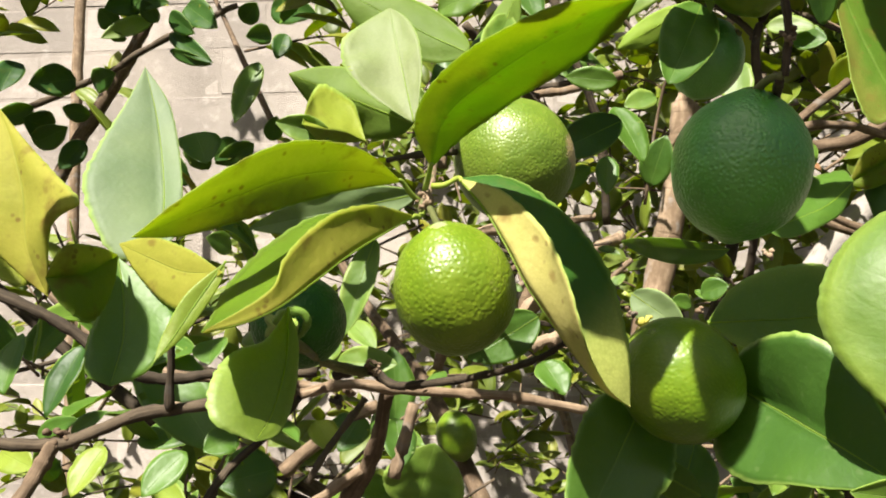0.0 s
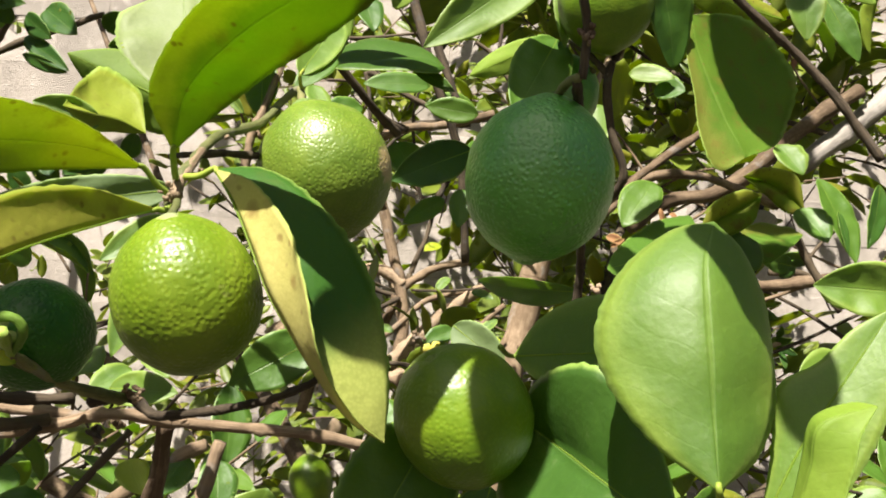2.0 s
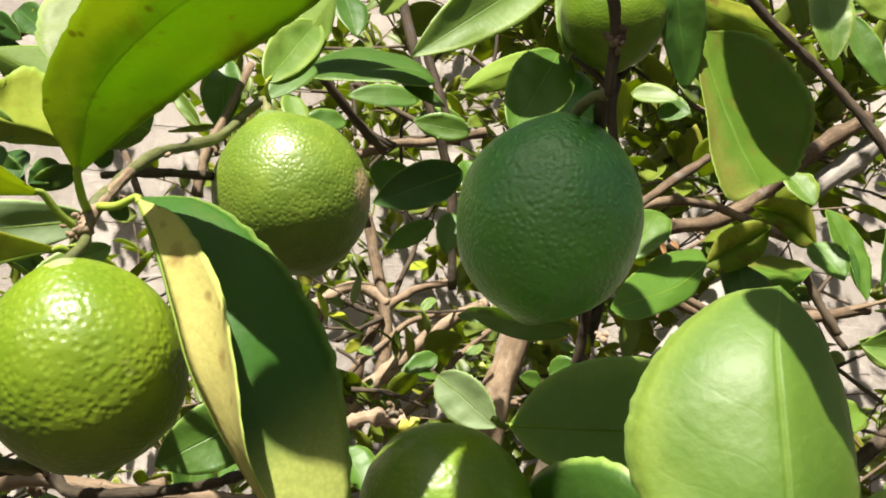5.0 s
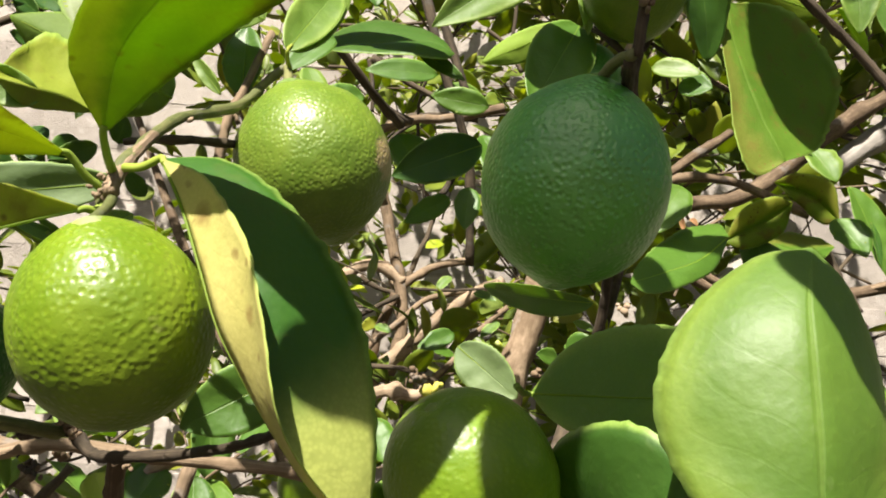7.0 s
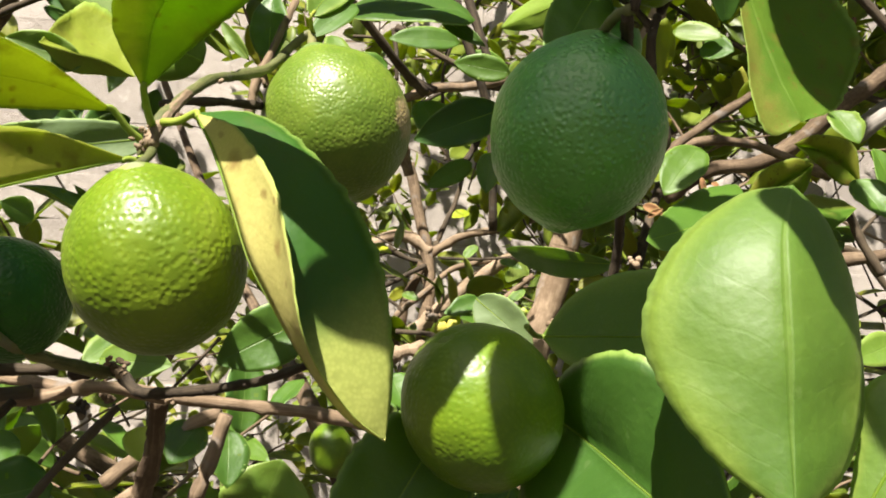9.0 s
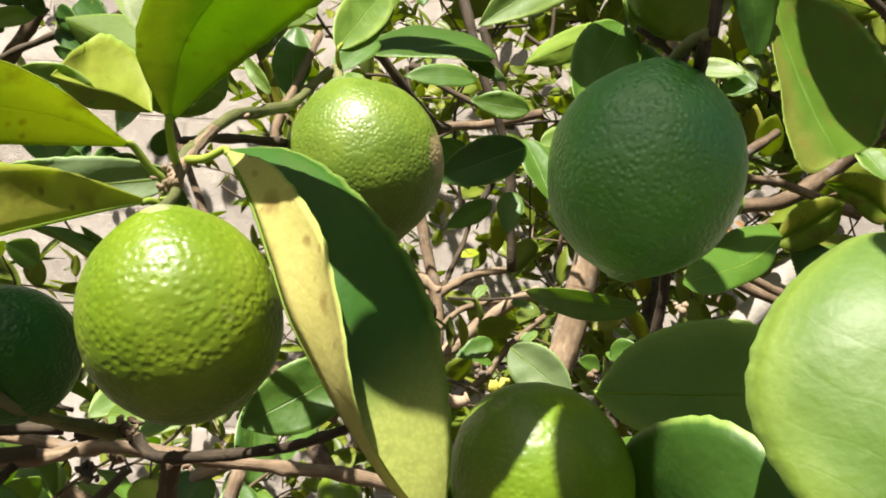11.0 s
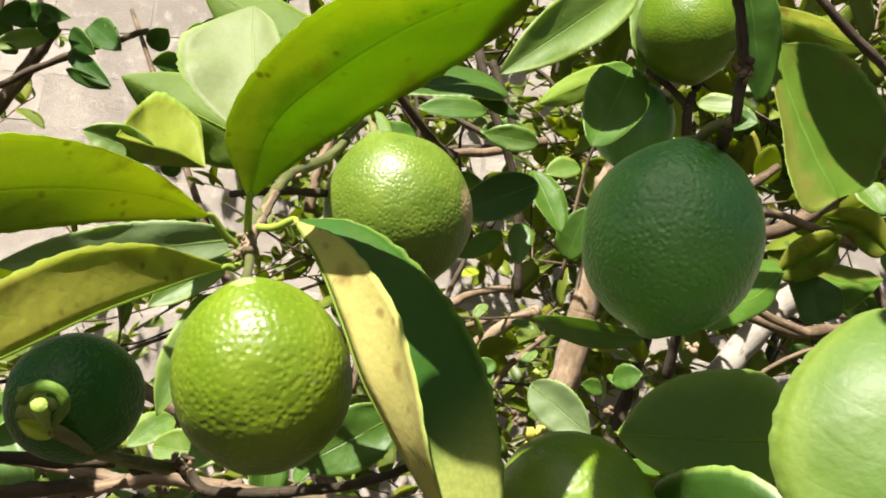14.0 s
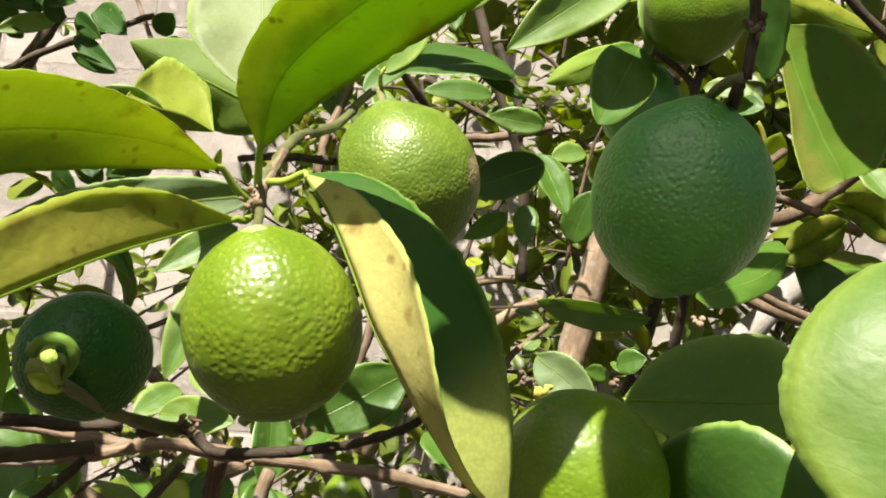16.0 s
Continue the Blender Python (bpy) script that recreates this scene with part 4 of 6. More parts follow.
leaf('waxy', (0.0706, 0.4600, 1.2661), (0.0975, 0.4500, 1.2449), (-0.333, -0.943, 0.022), 0.0221, 10.0)
leaf('green', (0.1903, 0.7000, 1.3118), (0.1180, 0.8300, 1.3323), (-0.748, -0.324, -0.579), 0.0320, 17.5)
leaf('fresh', (-0.0920, 0.4300, 1.2285), (-0.0577, 0.4200, 1.2279), (-0.259, -0.909, 0.326), 0.0180, 12.5)
leaf('green', (0.0129, 0.3350, 1.2523), (-0.0162, 0.3300, 1.2347), (0.179, -0.984, -0.016), 0.0202, 10.0)
leaf('fresh', (-0.0637, 0.4100, 1.3077), (-0.0914, 0.4000, 1.2851), (0.195, -0.963, 0.187), 0.0150, 20.0)
leaf('fresh', (-0.0683, 0.4100, 1.2934), (-0.0823, 0.4000, 1.2431), (-0.037, -0.978, 0.205), 0.0178, 20.0)
leaf('fresh', (-0.0939, 0.8200, 1.0601), (-0.0721, 0.8000, 1.1305), (0.021, -0.960, -0.279), 0.0846, 10.0)
leaf('fresh', (-0.5634, 1.2000, 1.7335), (-0.6218, 1.1500, 1.6863), (0.592, -0.798, 0.112), 0.0320, 15.0, fine=False)
leaf('mature', (-0.5345, 1.2000, 1.7092), (-0.4426, 1.1500, 1.6420), (-0.348, -0.915, 0.204), 0.0300, 15.0, fine=False)
leaf('mature', (-0.6868, 1.2000, 1.6391), (-0.7352, 1.1500, 1.6159), (0.716, -0.698, 0.008), 0.0552, 15.0, fine=False)
leaf('mature', (-0.7881, 1.2000, 1.6698), (-0.7805, 1.1500, 1.6063), (0.433, -0.682, 0.589), 0.0448, 15.0, fine=False)
leaf('fresh', (-0.3876, 1.2000, 1.6589), (-0.4069, 1.1500, 1.5485), (0.250, -0.898, 0.363), 0.0418, 15.0, fine=False)
leaf('mature', (-0.6580, 1.2000, 1.6291), (-0.5953, 1.1500, 1.6302), (-0.573, -0.727, -0.378), 0.0399, 15.0, fine=False)
leaf('mature', (-0.5831, 1.2000, 1.7622), (-0.6174, 1.1500, 1.7338), (0.808, -0.586, 0.057), 0.0446, 15.0, fine=False)
leaf('mature', (-0.3685, 1.2000, 1.7042), (-0.3925, 1.1500, 1.6821), (0.892, -0.449, 0.047), 0.0350, 15.0, fine=False)
leaf('mature', (-0.3693, 1.2000, 1.7458), (-0.2839, 1.1500, 1.7140), (-0.506, -0.862, -0.003), 0.0525, 15.0, fine=False)
leaf('mature', (-0.5080, 1.2000, 1.7550), (-0.4369, 1.1500, 1.6967), (-0.400, -0.877, 0.265), 0.0486, 15.0, fine=False)
leaf('mature', (-0.7209, 1.2000, 1.5567), (-0.7417, 1.1500, 1.5626), (0.853, -0.395, -0.342), 0.0532, 15.0, fine=False)
leaf('mature', (-0.4835, 1.2000, 1.5473), (-0.4533, 1.1500, 1.4872), (-0.062, -0.783, 0.619), 0.0478, 15.0, fine=False)
leaf('mature', (-0.4194, 1.2000, 1.5325), (-0.4360, 1.1500, 1.4912), (0.649, -0.601, 0.466), 0.0390, 15.0, fine=False)
leaf('mature', (-0.6162, 1.2000, 1.7633), (-0.5138, 1.1500, 1.7394), (-0.452, -0.889, -0.077), 0.0356, 15.0, fine=False)
branch('twig', 'green', [(-0.0313, 0.2920, 1.2901), (-0.0306, 0.2940, 1.2960), (-0.0289, 0.3050, 1.3079), (-0.0301, 0.3450, 1.3293), (-0.0269, 0.4000, 1.3509), (-0.0219, 0.4200, 1.3657)], 0.0014, 0.0020, TREE)
branch('twig', 'brown', [(-0.0331, 0.4100, 1.3301), (-0.0314, 0.4100, 1.3488), (-0.0282, 0.4200, 1.3665), (-0.0228, 0.4400, 1.3992)], 0.0021, 0.0016, TREE)
branch('twig', 'dark', [(-0.0247, 0.4000, 1.3366), (-0.0409, 0.3800, 1.3312), (-0.0564, 0.3700, 1.3263)], 0.0017, 0.0012, TREE)
branch('branch', 'dark', [(-0.0835, 0.3850, 1.2252), (-0.0650, 0.3780, 1.2270), (-0.0508, 0.3650, 1.2213), (-0.0306, 0.3500, 1.2236), (-0.0091, 0.3350, 1.2282), (0.0118, 0.3180, 1.2356), (0.0225, 0.3050, 1.2428)], 0.0023, 0.0011, TREE)
branch('twig', 'green', [(-0.0871, 0.3180, 1.2441), (-0.0867, 0.3260, 1.2400), (-0.0795, 0.3500, 1.2321), (-0.0670, 0.3780, 1.2269)], 0.0013, 0.0018, TREE)
branch('branch', 'tan', [(-0.1775, 0.4200, 1.2037), (-0.1369, 0.4200, 1.2074), (-0.1081, 0.4150, 1.2127), (-0.0845, 0.4100, 1.2182), (-0.0550, 0.4200, 1.2151), (-0.0237, 0.4300, 1.2126), (0.0047, 0.4400, 1.2099), (0.0434, 0.4600, 1.2001)], 0.0027, 0.0026, TREE)
branch('branch', 'brown', [(-0.1927, 0.4400, 1.2209), (-0.1483, 0.4400, 1.2183), (-0.1085, 0.4200, 1.2172), (-0.0910, 0.4100, 1.2166)], 0.0027, 0.0022, TREE)
branch('branch', 'dark', [(-0.2564, 0.3600, 1.2689), (-0.2309, 0.3650, 1.2583), (-0.2107, 0.3700, 1.2475), (-0.1872, 0.3750, 1.2284), (-0.1667, 0.3800, 1.2222), (-0.1393, 0.3900, 1.2244), (-0.0961, 0.4000, 1.2246)], 0.0030, 0.0023, TREE)
branch('branch', 'dark', [(-0.2522, 0.3600, 1.1950), (-0.2221, 0.3650, 1.1926), (-0.2029, 0.3700, 1.1955), (-0.1751, 0.3750, 1.2057), (-0.1438, 0.3800, 1.2105), (-0.1103, 0.4100, 1.2146)], 0.0029, 0.0029, TREE)
branch('branch', 'brown', [(-0.2130, 0.3660, 1.1933), (-0.2171, 0.3600, 1.1813), (-0.2221, 0.3500, 1.1645)], 0.0035, 0.0035, TREE)
branch('twig', 'dark', [(-0.1561, 0.3600, 1.2527), (-0.1571, 0.3650, 1.2317), (-0.1599, 0.3720, 1.2088)], 0.0016, 0.0019, TREE)
branch('branch', 'brown', [(-0.0631, 0.4300, 1.2138), (-0.0755, 0.4600, 1.1793), (-0.0871, 0.4800, 1.1563), (-0.1047, 0.5000, 1.1317)], 0.0039, 0.0056, TREE)
branch('twig', 'tan', [(-0.0854, 0.4700, 1.1647), (-0.1211, 0.4800, 1.1393)], 0.0033, 0.0030, TREE)
branch('branch', 'dark', [(-0.1314, 0.3400, 1.1695), (-0.1231, 0.3500, 1.1850), (-0.1091, 0.3600, 1.1995), (-0.0964, 0.3700, 1.2149)], 0.0018, 0.0017, TREE)
branch('twig', 'dark', [(-0.0953, 0.3800, 1.1740), (-0.0849, 0.3900, 1.1916), (-0.0710, 0.4000, 1.2118)], 0.0017, 0.0016, TREE)
branch('branch', 'dark', [(0.0914, 0.2650, 1.3658), (0.0956, 0.2720, 1.3552), (0.0969, 0.2760, 1.3467), (0.0966, 0.2800, 1.3349)], 0.0013, 0.0015, TREE, knots=0.15)
branch('branch', 'dark', [(0.0947, 0.2800, 1.3336), (0.1000, 0.3000, 1.3332), (0.1156, 0.3600, 1.3297), (0.1309, 0.4300, 1.3025), (0.1336, 0.4450, 1.2888), (0.1338, 0.4550, 1.2738)], 0.0016, 0.0024, TREE, knots=0.2)
branch('twig', 'dark', [(0.2086, 0.6100, 1.5038), (0.1894, 0.6000, 1.4641), (0.1930, 0.6100, 1.4263), (0.2053, 0.6200, 1.3924), (0.1951, 0.6400, 1.3739)], 0.0031, 0.0031, TREE)
branch('twig', 'dark', [(0.1894, 0.6000, 1.4622), (0.1760, 0.6200, 1.4892), (0.1658, 0.6300, 1.5010)], 0.0023, 0.0020, TREE)
branch('branch', 'dark', [(0.2072, 0.4800, 1.5002), (0.2434, 0.4900, 1.4690), (0.2808, 0.5000, 1.4433), (0.3062, 0.5000, 1.4157), (0.3308, 0.5000, 1.3789)], 0.0025, 0.0028, TREE, knots=0.25)
branch('twig', 'brown', [(0.2047, 0.7000, 1.3806), (0.2540, 0.7200, 1.4241), (0.3159, 0.7500, 1.4720)], 0.0035, 0.0034, TREE)
branch('twig', 'brown', [(0.2138, 0.7500, 1.3800), (0.2719, 0.7800, 1.4312), (0.3294, 0.8000, 1.4428), (0.3656, 0.8000, 1.4336), (0.4117, 0.8000, 1.4156)], 0.0038, 0.0041, TREE)
branch('branch', 'brown', [(0.3043, 0.9500, 1.4163), (0.3536, 0.9500, 1.4509), (0.4224, 0.9500, 1.4679), (0.5122, 0.9500, 1.5448), (0.5910, 0.9500, 1.5997)], 0.0080, 0.0090, TREE)
branch('branch', 'white', [(0.5248, 0.9700, 1.5071), (0.5564, 0.9700, 1.5315), (0.5958, 0.9700, 1.5623), (0.6396, 0.9700, 1.6011), (0.6885, 0.9700, 1.6540)], 0.0125, 0.0140, TREE, knots=0.2)
branch('branch', 'brown', [(0.3355, 0.9500, 1.3873), (0.3724, 0.9500, 1.3650), (0.4214, 0.9500, 1.3485), (0.4889, 0.9500, 1.3569), (0.5818, 0.9500, 1.3748)], 0.0061, 0.0067, TREE)
branch('branch', 'white', [(0.3843, 1.1500, 1.2653), (0.4435, 1.1500, 1.3422), (0.4965, 1.1500, 1.4017), (0.5663, 1.1500, 1.4790)], 0.0192, 0.0168, TREE)
branch('twig', 'dark', [(0.4708, 0.9500, 1.3710), (0.5199, 0.9500, 1.3679), (0.5554, 0.9500, 1.3276)], 0.0037, 0.0036, TREE)
branch('trunk', 'tan', [(0.2374, 1.0600, 1.5376), (0.2252, 1.0600, 1.4403), (0.2088, 1.0600, 1.3546), (0.1948, 1.0600, 1.2920), (0.1749, 1.0600, 1.2041), (0.1349, 1.0600, 0.8000), (0.1349, 1.0600, 0.4000), (0.1349, 1.0600, -0.0300)], 0.0165, 0.022, TREE, sides=16, knots=0.03)
branch('branch', 'tan', [(0.2319, 1.0600, 1.5262), (0.2523, 1.0800, 1.5701), (0.3144, 1.1200, 1.6540), (0.3667, 1.1500, 1.7820)], 0.0127, 0.0099, TREE)
branch('twig', 'brown', [(-0.1395, 1.6000, 1.1532), (-0.1042, 1.6000, 1.2883), (-0.0718, 1.6000, 1.4116)], 0.0103, 0.0085, TREE)
branch('branch', 'tan', [(-0.1424, 1.2000, 1.2785), (-0.1142, 1.2000, 1.3070), (-0.0858, 1.2000, 1.3358)], 0.0123, 0.0093, TREE)
branch('branch', 'brown', [(-0.1179, 1.5000, 1.7150), (-0.0727, 1.5000, 1.6644), (-0.0272, 1.5000, 1.6040), (-0.0018, 1.5000, 1.5328)], 0.0114, 0.0101, TREE)
branch('twig', 'dark', [(-0.0721, 1.2000, 1.5492), (-0.0102, 1.2000, 1.5824), (0.0530, 1.2000, 1.6075), (0.1343, 1.2000, 1.6087)], 0.0056, 0.0049, TREE)
branch('twig', 'dark', [(-0.0058, 0.9000, 1.5708), (0.0316, 0.9000, 1.5483), (0.0744, 0.9000, 1.5294)], 0.0036, 0.0030, TREE)
branch('twig', 'dark', [(0.0641, 0.8000, 1.5709), (0.0827, 0.8000, 1.5223), (0.0949, 0.8000, 1.4905)], 0.0042, 0.0036, TREE)
branch('twig', 'dark', [(0.0335, 0.8000, 1.6381), (0.0686, 0.8000, 1.5206), (0.0947, 0.8200, 1.4565), (0.1063, 0.8500, 1.3521)], 0.0044, 0.0038, TREE)
branch('branch', 'brown', [(-0.6108, 1.3000, 1.7890), (-0.6439, 1.3000, 1.7192), (-0.6866, 1.3000, 1.6400), (-0.7530, 1.3000, 1.5271), (-0.8358, 1.3000, 1.3470)], 0.0100, 0.0135, TREE, knots=0.15)
branch('twig', 'dark', [(-0.8457, 1.2500, 1.5858), (-0.7390, 1.2500, 1.6317), (-0.6617, 1.2500, 1.6636), (-0.5758, 1.2500, 1.7144), (-0.4422, 1.2500, 1.7732)], 0.0057, 0.0047, TREE)
branch('branch', 'tan', [(-1.4847, 2.6000, 2.5011), (-1.4835, 2.6000, 2.1333), (-1.4804, 2.6000, 1.7742), (-1.4547, 2.6000, 0.6366)], 0.0179, 0.0187, TREE, knots=0.05)
branch('branch', 'brown', [(-0.3220, 1.0000, 1.2575), (-0.2405, 1.0000, 1.2005)], 0.0065, 0.0064, TREE)
branch('twig', 'dark', [(-0.0360, 0.7000, 1.5185), (0.0062, 0.7500, 1.4812), (0.0316, 0.8000, 1.4700)], 0.0039, 0.0039, TREE)
branch('branch', 'brown', [(-0.2249, 0.8000, 1.1000), (-0.1754, 0.8000, 1.1417), (-0.1297, 0.8000, 1.1683)], 0.0073, 0.0058, TREE)
branch('branch', 'brown', [(-0.0776, 0.5500, 1.1459), (-0.0642, 0.5500, 1.1943)], 0.0049, 0.0039, TREE)
# unseen leaves added up-sun, only to shade single limes and leaves below
leaf('green', (-0.0220, 0.0969, 1.5866), (0.0413, 0.0790, 1.5922), (-0.230, -0.566, 0.791), 0.0600, 6.0, blunt=0.42)
leaf('green', (-0.1763, 0.1581, 1.4059), (-0.1660, 0.1501, 1.3689), (-0.230, -0.566, 0.791), 0.0260, 6.0, blunt=0.50)
leaf('green', (-0.0649, 0.3736, 1.7062), (-0.0036, 0.3936, 1.7357), (-0.230, -0.566, 0.791), 0.0400, 6.0, blunt=0.50)
leaf('green', (0.0135, 0.1460, 1.4165), (0.0343, 0.1819, 1.4469), (-0.230, -0.566, 0.791), 0.0200, 6.0, blunt=0.5)
leaf('green', (0.0979, 0.1598, 1.3826), (0.1278, 0.1878, 1.4113), (-0.230, -0.566, 0.791), 0.0260, 6.0, blunt=0.66)
leaf('green', (0.2387, 0.4645, 1.7838), (0.2547, 0.4345, 1.6545), (-0.230, -0.566, 0.791), 0.0800, 6.0, blunt=0.5)
leaf('green', (0.0775, 0.4940, 1.5380), (0.1253, 0.5388, 1.5840), (-0.230, -0.566, 0.791), 0.0500, 6.0, blunt=0.66)
leaf('green', (-0.1798, 0.0743, 1.5615), (-0.1962, 0.1402, 1.6039), (-0.230, -0.566, 0.791), 0.0500, 6.0, blunt=0.66)
knobs((-0.0309, 0.2920, 1.2963), 0.0011, 5, 'brown')
knobs((-0.0310, 0.2900, 1.2917), 0.0009, 4, 'brown')
knobs((-0.0258, 0.3000, 1.3023), 0.0008, 3, 'tan')
knobs((-0.0292, 0.3030, 1.3065), 0.0008, 3, 'tan')
knobs((-0.0634, 0.3750, 1.2289), 0.0022, 9, 'brown')
knobs((-0.0842, 0.4000, 1.2084), 0.0019, 7, 'brown')
knobs((0.1438, 0.4480, 1.2878), 0.0021, 6, 'tan')
knobs((0.0496, 0.3280, 1.2535), 0.0016, 5, 'brown')
knobs((0.0134, 0.3160, 1.2366), 0.0008, 3, 'brown')
knobs((-0.0357, 0.3500, 1.2198), 0.0011, 4, 'brown')
knobs((0.0965, 0.2740, 1.3460), 0.0013, 6, 'brown')
knobs((-0.0280, 0.4100, 1.3504), 0.0014, 4, 'brown')
knobs((0.1062, 0.4500, 1.2560), 0.0021, 5, 'tan')
knobs((-0.2117, 0.3660, 1.1959), 0.0027, 6, 'brown')
knobs((-0.0827, 0.4200, 1.2145), 0.0027, 5, 'brown')
knobs((0.1894, 0.6000, 1.4622), 0.0023, 4, 'brown')
knobs((0.0970, 0.2750, 1.3485), 0.0017, 6, 'brown')
leaf('lemon', (-0.3923, 0.6000, 1.1501), (-0.3521, 0.5800, 1.1414), (-0.270, -0.785, 0.557), 0.0264, 13.0, fine=False)
leaf('green', (-0.3632, 0.6000, 1.1633), (-0.3186, 0.5800, 1.1781), (-0.452, -0.873, 0.182), 0.0154, 13.0, fine=False)
leaf('green', (-0.3079, 0.5500, 1.1708), (-0.2714, 0.5300, 1.1898), (-0.504, -0.862, 0.060), 0.0132, 13.0, fine=False)
leaf('lemon', (-0.2570, 0.5000, 1.1711), (-0.2671, 0.4800, 1.1435), (-0.000, -0.810, 0.586), 0.0218, 13.0, fine=False)
leaf('green', (-0.2234, 0.5500, 1.1601), (-0.2456, 0.5300, 1.1332), (0.090, -0.833, 0.546), 0.0259, 13.0, fine=False)
leaf('green', (-0.2044, 0.6000, 1.1650), (-0.2228, 0.5800, 1.1553), (0.428, -0.680, 0.595), 0.0259, 13.0, fine=False)
leaf('old', (-0.1589, 0.5500, 1.1494), (-0.1933, 0.5300, 1.1414), (0.370, -0.813, 0.449), 0.0407, 13.0, fine=False)
leaf('old', (-0.2729, 0.5000, 1.2356), (-0.2855, 0.4800, 1.1910), (-0.127, -0.891, 0.435), 0.0220, 13.0, fine=False)
leaf('green', (-0.3154, 0.5000, 1.2429), (-0.3138, 0.4800, 1.2047), (-0.193, -0.873, 0.448), 0.0202, 13.0, fine=False)
leaf('lemon', (-0.3156, 0.5000, 1.2873), (-0.3272, 0.4800, 1.2823), (0.705, -0.525, 0.477), 0.0368, 13.0, fine=False)
leaf('fresh', (-0.1059, 0.5000, 1.2377), (-0.1206, 0.4800, 1.2228), (0.277, -0.695, 0.663), 0.0176, 13.0, fine=False)
leaf('green', (-0.1679, 0.4500, 1.2404), (-0.1633, 0.4300, 1.2270), (-0.189, -0.578, 0.794), 0.0213, 13.0, fine=False)
leaf('lemon', (-0.1677, 0.7000, 1.1637), (-0.1479, 0.6800, 1.1404), (0.117, -0.704, 0.701), 0.0273, 13.0, fine=False)
leaf('old', (-0.1458, 0.8000, 1.1574), (-0.1641, 0.7800, 1.1243), (-0.052, -0.841, 0.538), 0.0437, 13.0, fine=False)
leaf('green', (-0.0977, 0.7000, 1.1668), (-0.0899, 0.6800, 1.1271), (0.428, -0.771, 0.472), 0.0325, 13.0, fine=False)
leaf('lemon', (-0.2694, 0.6000, 1.1263), (-0.2345, 0.5800, 1.1188), (-0.307, -0.756, 0.578), 0.0188, 13.0, fine=False)
leaf('old', (-0.3169, 0.5500, 1.1395), (-0.3223, 0.5300, 1.1621), (0.765, -0.562, -0.314), 0.0175, 13.0, fine=False)
leaf('fresh', (-0.0988, 0.5000, 1.2501), (-0.0792, 0.4800, 1.2331), (-0.080, -0.690, 0.720), 0.0156, 13.0, fine=False)
leaf('green', (0.0257, 0.6000, 1.2209), (0.0406, 0.5800, 1.1980), (0.070, -0.728, 0.682), 0.0276, 13.0, fine=False)
leaf('fresh', (0.1693, 0.9000, 1.5047), (0.1313, 0.8800, 1.4871), (0.252, -0.863, 0.437), 0.0284, 13.0, fine=False)
leaf('green', (0.1014, 0.7500, 1.4523), (0.1256, 0.7300, 1.3937), (0.280, -0.867, 0.412), 0.0353, 13.0, fine=False)
leaf('green', (0.1427, 0.8000, 1.3845), (0.1565, 0.7800, 1.4311), (-0.432, -0.868, -0.244), 0.0343, 13.0, fine=False)
leaf('green', (0.2127, 0.9000, 1.2809), (0.2380, 0.8800, 1.2892), (-0.645, -0.746, 0.167), 0.0276, 13.0, fine=False)
leaf('fresh', (-0.2122, 0.6000, 1.3068), (-0.2249, 0.5800, 1.3136), (0.850, -0.524, 0.049), 0.0193, 13.0, fine=False)
leaf('green', (-0.3254, 0.8000, 1.4483), (-0.3045, 0.7800, 1.4108), (0.277, -0.775, 0.568), 0.0458, 13.0, fine=False)
leaf('green', (-0.0073, 0.5500, 1.4449), (-0.0308, 0.5300, 1.4145), (0.113, -0.868, 0.484), 0.0184, 13.0, fine=False)
leaf('green', (-0.0040, 0.8000, 1.4948), (-0.0418, 0.7800, 1.4832), (0.363, -0.873, 0.325), 0.0257, 13.0, fine=False)
leaf('green', (0.0619, 0.8000, 1.5209), (-0.0037, 0.7800, 1.5121), (0.247, -0.930, 0.272), 0.0259, 13.0, fine=False)
leaf('green', (0.1131, 0.8500, 1.5130), (0.0574, 0.8300, 1.5114), (0.322, -0.916, 0.240), 0.0338, 13.0, fine=False)
leaf('green', (0.0308, 0.7000, 1.4324), (0.0559, 0.6800, 1.3893), (0.102, -0.878, 0.467), 0.0338, 13.0, fine=False)
leaf('fresh', (-0.0332, 1.0000, 1.4962), (-0.0063, 0.9800, 1.4631), (-0.017, -0.862, 0.507), 0.0291, 13.0, fine=False)
leaf('fresh', (0.2608, 0.8000, 1.5453), (0.3016, 0.7800, 1.5352), (-0.362, -0.886, 0.290), 0.0232, 13.0, fine=False)
leaf('green', (0.2873, 0.8000, 1.5305), (0.3119, 0.7800, 1.5225), (-0.542, -0.785, 0.300), 0.0290, 13.0, fine=False)
leaf('fresh', (0.2184, 0.7500, 1.4933), (0.2103, 0.7300, 1.4378), (-0.410, -0.837, 0.362), 0.0319, 13.0, fine=False)
leaf('green', (0.2223, 0.6000, 1.3835), (0.1938, 0.5800, 1.3456), (-0.090, -0.851, 0.517), 0.0300, 13.0, fine=False)
leaf('green', (0.2250, 1.0000, 1.2717), (0.1966, 0.9800, 1.2763), (0.585, -0.789, 0.185), 0.0210, 13.0, fine=False)
leaf('green', (0.1186, 1.2000, 1.3018), (0.0736, 1.1800, 1.2761), (0.149, -0.890, 0.432), 0.0300, 13.0, fine=False)
leaf('fresh', (0.4130, 0.8000, 1.4791), (0.4279, 0.7800, 1.4437), (-0.035, -0.876, 0.481), 0.0343, 13.0, fine=False)
leaf('green', (0.3807, 0.7000, 1.3917), (0.3951, 0.6800, 1.3593), (-0.061, -0.861, 0.505), 0.0337, 13.0, fine=False)
